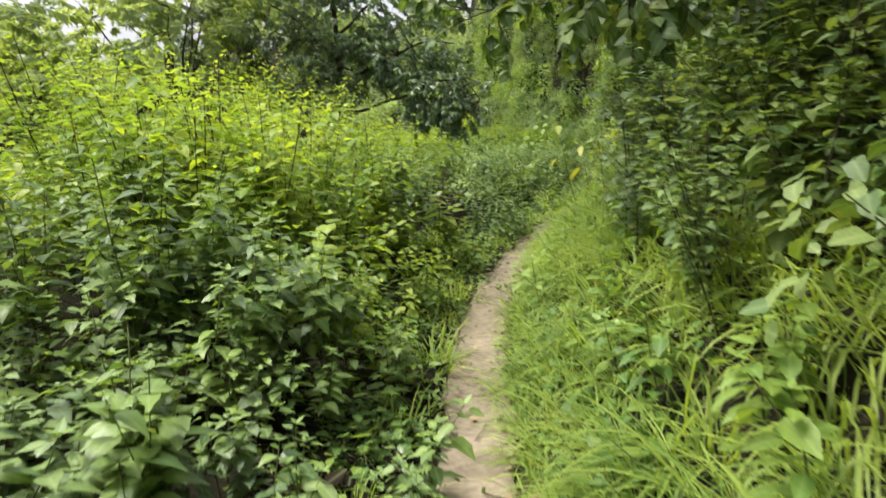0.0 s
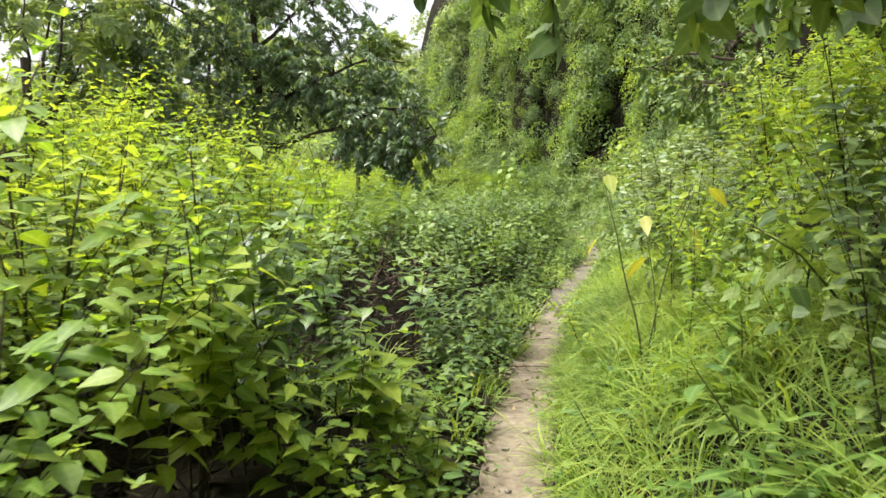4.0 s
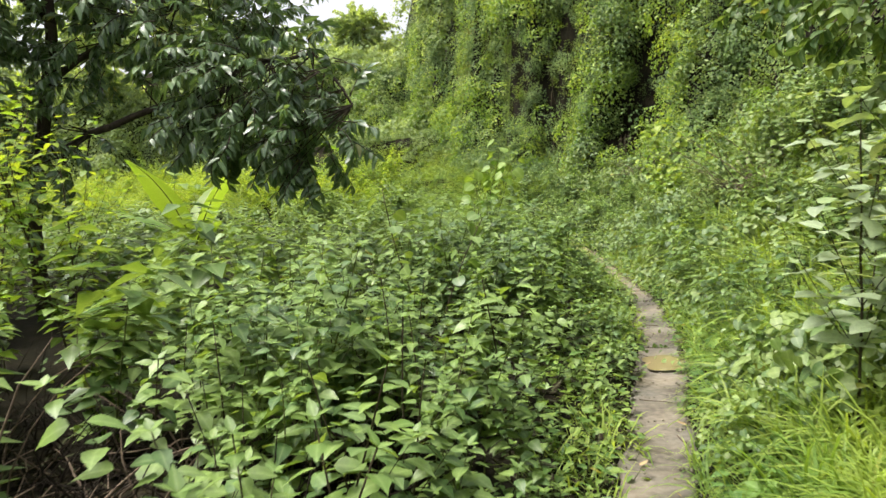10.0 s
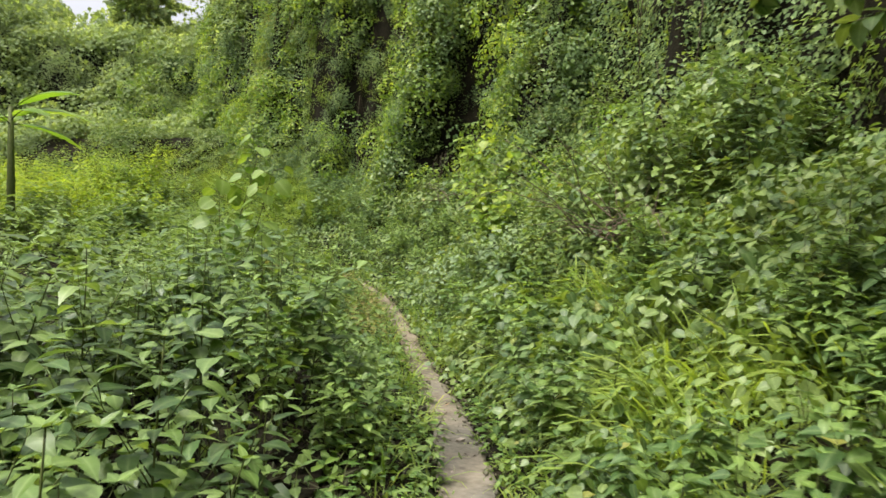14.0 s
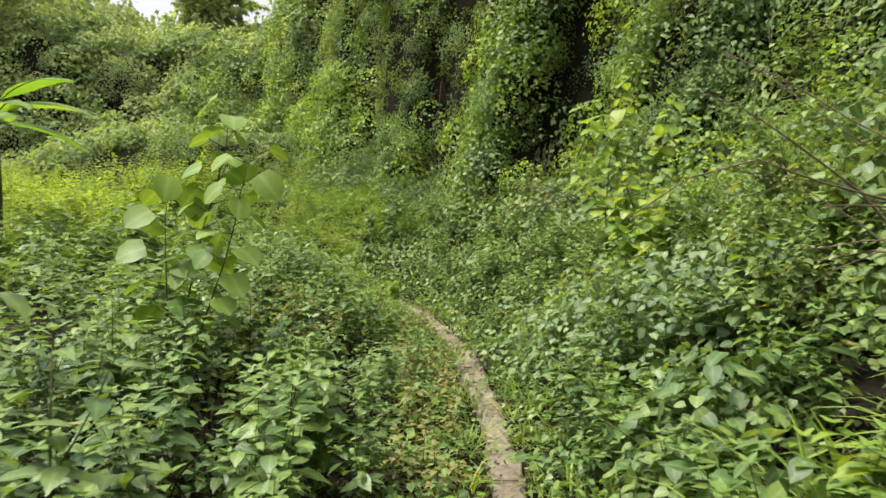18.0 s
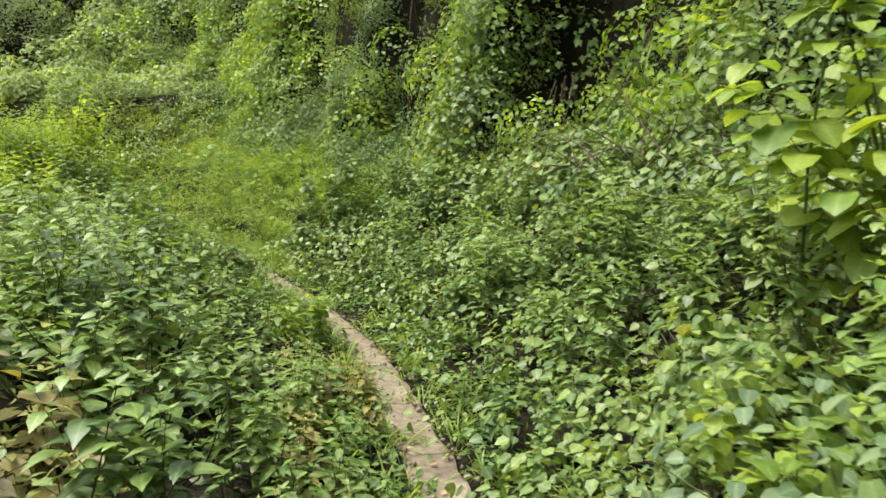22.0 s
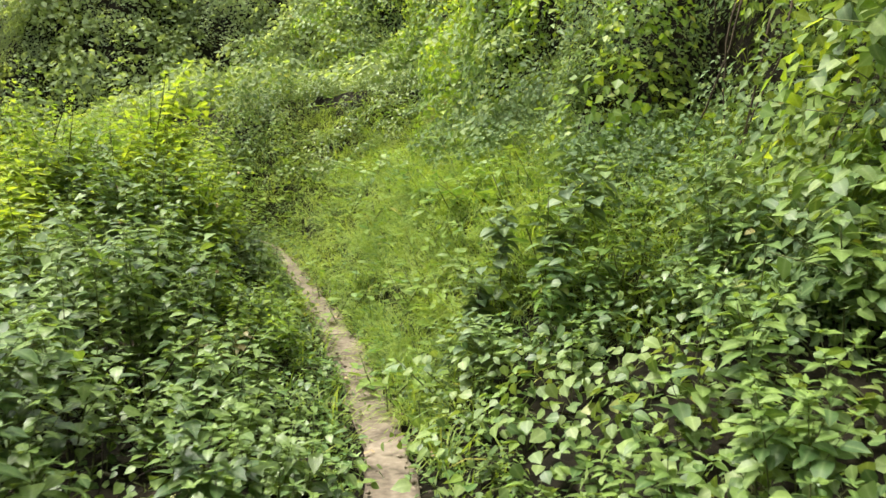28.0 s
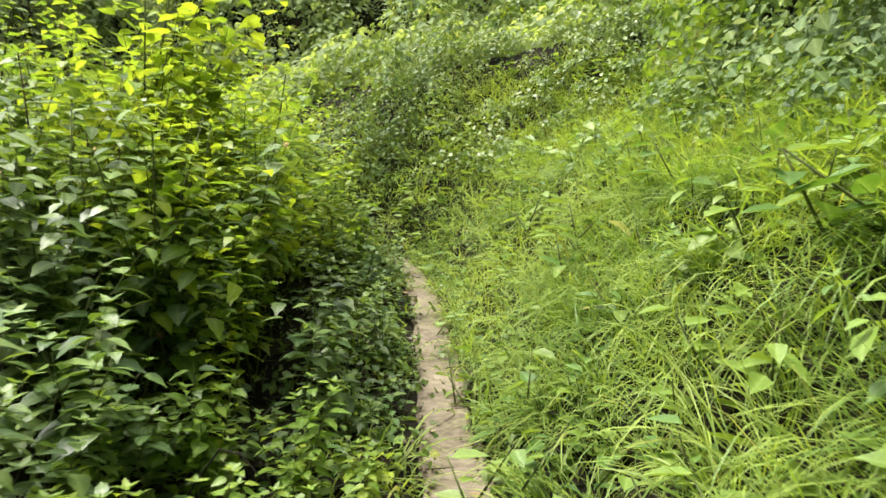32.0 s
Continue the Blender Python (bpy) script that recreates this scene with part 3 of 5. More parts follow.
def footpath():
    """A narrow trodden strip, hollowed in the middle, with ragged edges."""
    ys = np.arange(-6, 53, 0.06)
    half = path_half(ys) / 1.15
    prof = np.linspace(-1.25, 1.25, 15)
    yy, pp = np.meshgrid(ys, prof, indexing="ij")
    edge = half[:, None] * (1 + .16 * wave(yy * 3.0, pp, 1.4, 3) + .16 * wave(yy * 4.0, 3 * np.sign(pp), 1.3, 6))
    xx = trail_x(ys)[:, None] + pp * edge
    zz = height(xx, yy) + .024 - .03 * np.clip(np.abs(pp) - .75, 0, 1) + .005 * wave(xx * 5, yy * 2.2, 1.0, 4) - np.where(np.abs(pp) > 1.2, .10, 0)
    v = np.stack([xx, yy, zz], -1).reshape(-1, 3)
    n, m = len(ys), len(prof)
    i = np.arange(n * m).reshape(n, m)
    a, b, c, d = i[:-1, :-1].ravel(), i[:-1, 1:].ravel(), i[1:, 1:].ravel(), i[1:, :-1].ravel()
    f = np.concatenate([np.stack([a, b, c], 1), np.stack([a, c, d], 1)])
    ob = new("footpath", mesh_of("footpath", np.array(v), f, np.zeros(len(f)), np.zeros(len(v)), [TRACK]))
    return tagged(ob, "narrow trodden path of pale sandy earth", "path", "", "structure")


footpath()


# ---- weeds beside the trail ----
def seeded(k):
    return np.random.default_rng(k)


def rows_of(x, y, size, pattern, g, lift=0.0, tilt=0.12):
    return np.stack([x, y, height(x, y) + lift, g.uniform(0, 6.28, len(x)), g.normal(0, tilt, len(x)), size, pattern], 1)


LOW = [weed(seeded(20 + k), .38, 1, .075, gap=.05, bare=.1, lod=.5) for k in range(4)]
MID = [weed(seeded(30 + k), .75, 3, .11, gap=.075, bare=.48) for k in range(5)]
TALL = [weed(seeded(40 + k), 1.25, 5, .115, gap=.09, bare=.5) for k in range(5)]
STAND = [weed(seeded(30 + k), .75, 3, .11, gap=.075, bare=.48, lod=.5) for k in range(5)]
HIGHSTAND = [weed(seeded(40 + k), 1.25, 5, .115, gap=.09, bare=.5, lod=.5) for k in range(5)]
LEGGY = [weed(seeded(35 + k), .95, 2, .11, gap=.075, bare=.66) for k in range(4)]
BUSHY = [weed(seeded(45 + k), 1.6, 10, .10, gap=.095, bare=.25, lod=.5) for k in range(3)]
LIMETOP = [weed(seeded(58 + k), 1.75, 4, .125, 'round', gap=.12, bare=.6, wide=.92, droop=.5) for k in range(3)]
PALEW = [weed(seeded(128 + k), 1.5, 12, .10, 'heart', gap=.125, bare=.45, wide=.75, droop=.2) for k in range(3)]
AIRY = [weed(seeded(155 + k), 1.9, 8, .16, gap=.13, bare=.35, wide=.55) for k in range(3)]
FINE = [tussock(seeded(195 + k), 46, .5, .0075, .17, 1.15) for k in range(4)]
XTALL = [weed(seeded(55 + k), 1.9, 9, .115, gap=.095, bare=.35, lod=.5) for k in range(3)]
GROVE = [weed(seeded(145 + k), 2.5, 17, .10, gap=.105, bare=.25, lod=.5) for k in range(2)]
FARMID = [weed(seeded(50 + k), .8, 4, .12, lod=2, gap=.09, bare=.3) for k in range(4)]
FARTALL = [weed(seeded(60 + k), 1.5, 8, .12, lod=2, gap=.1, bare=.35) for k in range(4)]
VINE = [dome(seeded(70 + k), .42, .55, 110, .072) for k in range(5)]
FINEVINE = [dome(seeded(65 + k), .6, .85, 230, .075) for k in range(3)]
BIGMOUND = [dome(seeded(68 + k), .8, 1.75, 420, .08, lod=.5) for k in range(2)]
CLIMB = [weed(seeded(48 + k), 1.7, 10, .085, 'heart', gap=.072, bare=.12, wide=.8, droop=.5) for k in range(3)]
SLOPE = [dome(seeded(75 + k), .5, .55, 125, .066, lod=.5) for k in range(4)]
FARVINE = [dome(seeded(80 + k), .5, .6, 115, .10, lod=2) for k in range(4)]
FARMOUND = [dome(seeded(82 + k), 1.4, 1.8, 320, .12, lod=2) for k in range(3)]
CARPET = [dome(seeded(85 + k), .42, .1, 44, .045, "ovate", lod=.5) for k in range(3)]
TUFT = [tussock(seeded(90 + k), 38, .44, .0115, .15, 1.1) for k in range(5)]
FLUFF = [tussock(seeded(98 + k), 40, .3, .0052, .18, 1.25, 3) for k in range(4)]
SHORT = [tussock(seeded(95 + k), 24, .24, .008, .08, .8, 3) for k in range(4)]
HERBS = [herb(seeded(100 + k), .16, 4, .06, 1) for k in range(5)]
BIGLEAF = [weed(seeded(120 + k), 1.1, 5, .15, 'heart', gap=.10, bare=.3, wide=.8, droop=.35) for k in range(3)]
WALL = [curtain(seeded(110 + k), .5, .6, 120, .076, 2) for k in range(5)]
SWAG = [dome(seeded(115 + k), .5, .55, 130, .08, lod=2) for k in range(4)]
CAMX, CAMY = np.array([m.translation.x for t, m in PATH]), np.array([m.translation.y for t, m in PATH])


def clear_of_walk(x, y, r):
    """Whether plants of reach r keep out of the walker's way."""
    return (np.abs(x - np.interp(y, CAMY, CAMX)) > r) | (y > CAMY[-1] + .6)


HOLLOWS = [(6.95, 22.9, .75), (-1.35, 5.1, .45), (-.5, 14.9, .9), (.1, 13.8, .7)]   # gaps in the growth: x, y, radius


def outside_hollows(x, y):
    ok = np.ones(len(x), bool)
    for hx, hy, r in HOLLOWS:
        ok &= np.hypot(x - hx, y - hy) > r
    return ok


def left_height(s, y):
    """How tall the growth stands on the open side."""
    a = np.interp(y, [0, 3, 5, 8, 11, 14, 17, 18.3, 20, 23, 26, 30, 34, 36.5, 38.8, 40, 44], [1.0, 1.0, 1.6, 1.6, 1.25, 1.0, .85, 1.0, 1.15, .95, .85, .95, 1.05, 1.1, 1.2, 2.0, 1.9])
    near = np.interp(y, [0, 3, 6, 12, 20, 30, 36, 40], [.45, .45, .33, .33, .32, .25, .3, .4])
    width = np.interp(y, [0, 6, 12, 15, 20, 24, 30, 36, 38.6, 40, 46], [1.1, 1.3, 1.4, .8, .8, 1.2, 1.4, 1.6, 1.7, 1.3, 1.3])
    near = np.where((y > 35.5) & (y < 41), .26, near)
    return near + (a - near) * np.clip((-s - .3) / width, 0, 1)


def left_growth():
    x, y, s, g = sow(2000, .3, 47, -2.9, -.22, 1)
    h = left_height(s, y) * g.uniform(.65, 1.15, len(x)) * (1 + .32 * wave(x, y, 2.1, 5))
    open_ground = (y > 9.0) & (y < 14.4) & (s < -.85 + .25 * wave(x, y, 2, 1)) & (s > -3.3)
    keep = (wave(x, y, 2.1, 5) > np.where((y > 9.5) & (y < 13), -.4, np.where(y < 20, -.05, -.3))) & ~open_ground & (outside_hollows(x, y) | ((h > .95) & (g.uniform(0, 1, len(x)) < .08))) & clear_of_walk(x, y, np.where(h < .85, .08, .4))
    x, y, s, h = x[keep], y[keep], s[keep], h[keep]
    lx, ly, ls, lg = sow(88, 8.8, 15.2, -3.4, -.85, 33)
    mx, my, ms, mg = sow(34, 13.4, 15.9, -2.4, -.75, 53)
    lx, ly = np.concatenate([lx, mx]), np.concatenate([ly, my])
    nx, ny, ns, ng = sow(26, 8.1, 8.95, -2.6, -.6, 42)
    lx, ly = np.concatenate([lx, nx]), np.concatenate([ly, ny])
    ok = outside_hollows(lx, ly) | (lg.uniform(0, 1, len(lx)) < .03)
    ok &= (ly < 9.0) | (ly > 11.3)
    ok &= ~((ly > 10.6) & (ly < 13.3) & (lx > -2.0)) | (np.arange(len(lx)) % 3 != 0)
    lx, ly = lx[ok], ly[ok]
    single("leggy_weed", LEGGY, rows_of(lx, ly, lg.uniform(.75, 1.12, len(lx)), lg.integers(0, 4, len(lx)), lg), [DARKSTEM, WEED], "leggy green weed with leaves only at its top", "weed", "leggy weeds over dark ground")
    rusty = (wave(x, y, .9, 8) > .55) & (y > 20) & (y < 38)
    for name, pats, lo, hi, ref, n, count in (("low_weed", LOW, 0, .5, .4, 150, 700), ("leafy_weed", MID, .5, .92, .80, 290, 560), ("tall_weed", TALL, .92, 1.55, 1.3, 230, 400), ("high_weed", XTALL, 1.55, 9, 2.0, 60, 140)):
        pick = np.flatnonzero((h >= lo) & (h < hi) & ~rusty)[:count]
        rows = rows_of(x[pick], y[pick], h[pick] / ref, g.integers(0, len(pats), len(pick)), g)
        a, b = split(rows, n)
        # rows that get the leaf colour with sunlight in it
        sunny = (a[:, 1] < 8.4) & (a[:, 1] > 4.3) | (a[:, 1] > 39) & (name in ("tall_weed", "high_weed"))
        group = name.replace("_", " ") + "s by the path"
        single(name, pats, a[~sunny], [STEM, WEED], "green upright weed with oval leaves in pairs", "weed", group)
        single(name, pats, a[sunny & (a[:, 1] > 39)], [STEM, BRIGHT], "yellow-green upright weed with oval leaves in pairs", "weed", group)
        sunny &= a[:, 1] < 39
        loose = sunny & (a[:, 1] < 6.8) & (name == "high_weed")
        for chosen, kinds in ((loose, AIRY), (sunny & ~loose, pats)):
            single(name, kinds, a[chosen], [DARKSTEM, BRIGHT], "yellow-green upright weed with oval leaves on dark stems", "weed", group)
        if len(b):
            joined(name + "_stand", {"leafy_weed": STAND, "tall_weed": HIGHSTAND, "high_weed": FARTALL}.get(name, pats), b, [STEM, WEED], "stand of green weeds with paired oval leaves", "weeds")
    pick = np.flatnonzero(rusty & (h < 1.0))
    single("browning_weed", LOW, rows_of(x[pick], y[pick], h[pick] / .5, g.integers(0, 4, len(pick)), g), [DARKSTEM, RUSTY], "small weed with browning yellowish leaves", "weed", "browning weeds by the path")
    fx, fy, fs, fg = sow(70, 24.3, 31, -.75, -.24, 50)
    single("browning_weed", LOW, rows_of(fx, fy, fg.uniform(.55, 1.0, len(fx)), fg.integers(0, 4, len(fx)), fg), [DARKSTEM, RUSTY], "small weed with browning yellowish leaves", "weed", "browning weeds by the path")
    # the wider field
    x, y, s, g = sow(1800, 2, 50, -15, -2.5, 2)
    h = np.interp(y, [0, 8, 14, 30, 38, 50], [1.8, 1.5, 1.15, 1.1, 1.5, 1.4]) * g.uniform(.8, 1.15, len(x)) * (1 + .42 * wave(x, y, .7, 6))
    keep = (s > -3.5 - .5 * np.abs(y - 0)) & (g.uniform(0, 1, len(x)) < np.interp(s, [-15, -5, -2], [.55, 1, 1]))
    x, y, h = x[keep], y[keep], h[keep]
    tall = (y > 36.5) | (y < 10.5) & (wave(x, y, .45, 9) > -.2)
    joined("far_weed_field", FARMID, rows_of(x[~tall], y[~tall], h[~tall] / .95, g.integers(0, 4, (~tall).sum()), g), [STEM, WEED], "wide field of green waist-high weeds", "weeds")
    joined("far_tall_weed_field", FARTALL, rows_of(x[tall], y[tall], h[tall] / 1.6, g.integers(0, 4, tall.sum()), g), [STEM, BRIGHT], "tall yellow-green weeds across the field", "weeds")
    x, y, s, g = sow(1600, -1, 48, -4, 2.6, 14)
    keep = outside_hollows(x, y) & ((np.abs(s) < .6) | (y > 17)) & ((y > 16) | (g.uniform(0, 1, len(x)) < .65)) & (np.abs(s) > .2) & ((s < .5) | (y < 37)) & ~((y > 9.0) & (y < 16.2) & (s < -.8)) & ((s > -.45) | (wave(x, y, 2.1, 5) > -.2) | (y > 17))
    x, y, s = x[keep], y[keep], s[keep]
    joined("undergrowth", CARPET, rows_of(x, y, g.uniform(.8, 1.5, len(x)) * np.interp(np.abs(s), [.2, .6, 4], [.5, .9, 1.3]), g.integers(0, 3, len(x)), g), [STEM, WEED], "dark green undergrowth beneath the weeds", "undergrowth")

    x, y, s, g = sow(400, 20, 37, .4, 3.8, 34)
    joined("slope_undergrowth", CARPET, rows_of(x, y, g.uniform(1.0, 1.7, len(x)), g.integers(0, 3, len(x)), g), [STEM, HEART], "green undergrowth on the sloping bank", "undergrowth")


left_growth()


def right_growth():
    # vine-smothered shrubs on the slope
    x, y, s, g = sow(1500, 15, 37.2, .34, 4.6, 3)
    keep = outside_hollows(x, y) & clear_of_walk(x, y, .22) & (wave(x, y, 1.9, 3) > np.where((y > 9.5) & (y < 13), -.4, np.where(y < 21, -.05, -.5)))
    x, y, s = x[keep], y[keep], s[keep]
    h = np.interp(s, [.3, .8, 2, 4.4], [.36, .68, .9, 1.1]) * g.uniform(.7, 1.25, len(x)) * np.interp(y, [14, 18, 24, 28, 37], [.7, .8, .95, .74, .74]) * (1 + .38 * wave(x, y, 1.9, 3))
    near = s < 2.3
    leafy = near & (wave(x, y, 1.0, 12) > np.where(y > 27, -.62, -.15))
    rows = rows_of(x[near & ~leafy], y[near & ~leafy], np.minimum(h[near & ~leafy] / .62, 1.15), g.integers(0, 5, (near & ~leafy).sum()), g)
    a, b = split(rows, 250)
    single("vine_mound", VINE, a, [STEM, HEART], "mound of heart-shaped green vine leaves", "vine", "vine mounds on the slope")
    if len(b):
        joined("vine_bank", VINE, b, [STEM, HEART], "bank of green heart-leaved vines", "vines")
    for name, pats, ref, pick in (("bank_weed", MID, .78, leafy & (h < .85)), ("tall_bank_weed", TALL, 1.2, leafy & (h >= .85))):
        rows = rows_of(x[pick], y[pick], h[pick] / ref, g.integers(0, 5, pick.sum()), g)
        a, b = split(rows, 195)
        single(name, pats, a, [STEM, WEED], "leafy green weed on the sloping bank", "weed", name.replace("_", " ") + "s")
        if len(b):
            joined(name + "_stand", STAND if pats is MID else HIGHSTAND, b, [STEM, WEED], "stand of leafy green weeds on the bank", "weeds")
    far = ~near & (g.uniform(0, 1, len(x)) < .72)
    joined("vine_slope", SLOPE, rows_of(x[far], y[far], np.minimum(h[far] / .6, 1.4), g.integers(0, 4, far.sum()), g), [STEM, HEART], "slope smothered in green climbing vines", "vines")
    # grassy stretches
    rows = []
    for n, y0, y1, s0, s1, seed in ((620, .5, 15, .2, 1.9, 4), (120, 14, 19, .38, 1.1, 5), (230, 8.8, 13.6, .22, 1.2, 35), (70, 14.8, 17.8, .75, 2.0, 43), (90, 19, 22.8, .8, 2.2, 28)):
        x, y, s, g = sow(n, y0, y1, s0, s1, seed)
        ok = clear_of_walk(x, y, .16)
        x, y, s = x[ok], y[ok], s[ok]
        n = len(x)
        rows.append(rows_of(x, y, (1.6 if seed == 28 else 1.25 if seed == 43 else 1) * g.uniform(.7, 1.15, n) * (.62 + .4 * smooth(.2, .8, s)), g.integers(0, 5, n), g, 0, .2))
    rows = np.concatenate(rows)
    fine = (rows[:, 1] < 9) & ~((rows[:, 1] < 5) & (rows[:, 0] - trail_x(rows[:, 1]) > .75))
    near = rows[fine].copy()
    near[:, 6] = np.arange(len(near)) % 4
    also = near + (.1, .12, 0, 2, 0, .1, 0)
    also[:, 2] = height(also[:, 0], also[:, 1])
    joined("fine_grass", FINE, np.concatenate([near, also[::3]]), [GRASS, GRASS], "long fine grass leaning over the bank", "grass")
    rows = rows[~fine]
    a, b = split(rows, 290)
    single("grass_tussock", TUFT, a, [GRASS, GRASS], "tussock of arching bright green grass", "grass", "grass tussocks on the bank", ("root", "blades"))
    joined("grass_bank", TUFT, b, [GRASS, GRASS], "bank of arching bright green grass", "grass")
    # shrubs above the grass
    x, y, s, g = sow(480, 36.5, 47.5, .2, 4.4, 36)
    joined("bank_herbs", HERBS, rows_of(x, y, g.uniform(1.3, 2.6, len(x)), g.integers(0, 5, len(x)), g, .02, .25), [STEM, HERB], "small leafy herbs among the grass of the bank", "herbs")
    x, y, s, g = sow(90, 36.5, 46, .5, 4.4, 37)
    single("bank_herb", LOW, rows_of(x, y, g.uniform(.7, 1.3, len(x)), g.integers(0, 4, len(x)), g, 0, .25), [STEM, HERB], "small leafy weed among the grass of the bank", "weed", "leafy weeds in the bank grass")
    x, y, s, g = sow(2500, 36.4, 47.5, .26, 4.4, 27)
    joined("bank_turf", FLUFF, rows_of(x, y, g.uniform(.75, 1.25, len(x)), g.integers(0, 4, len(x)), g, 0, .3), [GRASS, GRASS], "short bright green grass covering the bank", "grass")
    x, y, s, g = sow(330, 37.3, 41.5, .36, 2.2, 54)
    joined("leaning_grass", FINE, rows_of(x, y, g.uniform(.55, .9, len(x)), g.integers(0, 4, len(x)), g, 0, .25), [GRASS, GRASS], "long fine grass leaning over the bank", "grass")
    # shrubs above the grass and on the slope: rows of count, y from and to, s from and to, height from and to
    for n, y0, y1, s0, s1, h0, h1, pats, mat, name, label, seed in (
            (60, .5, 7.5, .95, 4.2, 1.1, 2.4, BUSHY, HEART, "dark_shrub", "dark green leafy shrub in the shade of a tree", 7),
            (46, 7, 17, 1.25, 4.8, 1.1, 3.0, BUSHY, BRIGHT, "bank_shrub", "yellow-green leafy shrub above the grass bank", 18),
            (24, 10, 16, 1.3, 2.2, .9, 1.5, PALEW, PALE, "pale_shrub", "shrub with pale downy grey-green leaves", 19),
            (30, 22.5, 28, 1.0, 3.6, .9, 1.9, CLIMB, HEART, "climbing_shrub", "green climber with heart-shaped leaves on the bank", 20),
            (24, 17, 29, 1.8, 4.6, .9, 1.9, BUSHY, WEED, "slope_shrub", "leafy green shrub on the overgrown slope", 21),
            (18, 28, 36, 1.5, 3.6, .6, 1.0, CLIMB, HEART, "climbing_shrub", "green climber with heart-shaped leaves on the bank", 22),
            (24, 39.4, 44, -3.8, -1.5, 1.5, 2.3, BUSHY, BRIGHT, "sunlit_shrub", "tall shrub, yellow-green with sunlight put into its colour", 29),
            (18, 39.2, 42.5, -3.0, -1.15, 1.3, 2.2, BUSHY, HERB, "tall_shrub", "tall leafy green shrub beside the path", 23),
            (12, 5.0, 7.6, -2.3, -1.0, 1.5, 2.0, BUSHY, BRIGHT, "sunlit_shrub", "tall shrub, yellow-green with sunlight put into its colour", 38),
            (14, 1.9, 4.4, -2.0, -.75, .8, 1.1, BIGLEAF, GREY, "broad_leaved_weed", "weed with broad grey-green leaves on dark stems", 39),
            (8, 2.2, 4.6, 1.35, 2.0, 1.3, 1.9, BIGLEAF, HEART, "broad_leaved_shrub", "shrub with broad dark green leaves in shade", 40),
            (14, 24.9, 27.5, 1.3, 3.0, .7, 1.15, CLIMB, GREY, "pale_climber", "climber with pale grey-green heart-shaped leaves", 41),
            (24, 5.8, 10, -4.4, -2.2, 1.7, 2.5, BUSHY, BRIGHT, "sunlit_shrub", "tall shrub, yellow-green with sunlight put into its colour", 24),
            (46, 11.5, 18, -7.4, -3.4, 2.0, 2.9, BUSHY, BRIGHT, "sunlit_shrub", "tall shrub, yellow-green with sunlight put into its colour", 25),
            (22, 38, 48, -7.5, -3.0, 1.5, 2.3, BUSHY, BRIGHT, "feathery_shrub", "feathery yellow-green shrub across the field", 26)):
        x, y, s, g = sow(n, y0, y1, s0, s1, seed)
        near = np.abs(s)
        h = np.interp(near, [min(abs(s0), abs(s1)), max(abs(s0), abs(s1))], [h0, h1]) * g.uniform(.8, 1.15, n)
        ok = outside_hollows(x, y) & clear_of_walk(x, y, .45)
        big = (h > 2.1) & (pats is BUSHY)
        kinds = g.integers(0, 3, n)
        single(name, pats, rows_of(x, y, h / 1.75, kinds, g)[ok & ~big], [DARKSTEM, mat], label, "shrub", name.replace("_", " ") + "s")
        if (ok & big).any():
            single(name, GROVE, rows_of(x, y, h / 2.6, kinds % 2, g)[ok & big], [DARKSTEM, mat], label, "shrub", name.replace("_", " ") + "s")
    more = np.array([(1.75, 8.6, .9), (1.9, 9.1, 1.1), (1.5, 9.5, .8), (2.1, 9.8, 1.3)])
    single("bank_shrub", BUSHY, rows_of(more[:, 0], more[:, 1], more[:, 2] / 1.75, np.arange(4) % 3, g), [DARKSTEM, BRIGHT], "yellow-green leafy shrub above the grass bank", "shrub", "bank shrubs")
    more = np.array([(5.28, 37.15, 1.0), (5.5, 37.45, 1.15), (5.42, 36.85, 1.05), (5.8, 37.0, 1.3), (5.2, 37.5, .8), (5.95, 37.5, 1.3), (5.13, 36.95, .75), (5.33, 36.6, .9)])
    single("broad_leaved_shrub", BIGLEAF, rows_of(more[:, 0], more[:, 1], more[:, 2] / 1.6, np.arange(8) % 3, g), [DARKSTEM, GREY], "shrub with broad grey-green leaves beside the path", "shrub", "broad leaved shrubs")
    more = np.array([(5.33, 31.7, .5), (5.42, 31.95, .42), (5.2, 31.55, .4)])
    single("broad_leaved_weed", BIGLEAF, rows_of(more[:, 0], more[:, 1], more[:, 2], np.arange(3) % 3, g), [STEM, LIME], "small weed with broad bright green leaves at the path", "weed", "broad leaved weeds")
    more = np.array([(7.75, 22.9, 1.6), (7.6, 23.6, 1.8), (6.35, 23.9, .9), (6.7, 24.4, 1.3), (7.7, 22.3, 1.6), (6.85, 24.8, 1.6), (7.35, 24.6, 2.0), (6.4, 22.2, .8)])
    single("broad_leaved_climber", BIGLEAF, rows_of(more[:, 0], more[:, 1], more[:, 2] / 1.75, np.arange(8) % 3, g), [DARKSTEM, HEART], "climber with broad green leaves over dry stems", "vine", "broad leaved climbers")
    more = np.array([(6.25, 25.9, 1.0), (6.5, 25.4, 1.3), (6.75, 25.9, 1.5), (7.05, 25.3, 1.6), (6.3, 26.6, 1.1), (6.65, 26.5, 1.5), (7.1, 26.0, 1.6), (6.95, 24.8, 1.5), (7.4, 25.7, 1.6), (6.45, 27.2, 1.3)])
    single("pale_vine_mound", FINEVINE, rows_of(more[:, 0], more[:, 1], more[:, 2] * .68, np.arange(10) % 3, g), [STEM, GREY], "mound of pale grey-green heart-shaped vine leaves", "vine", "pale vine mounds")
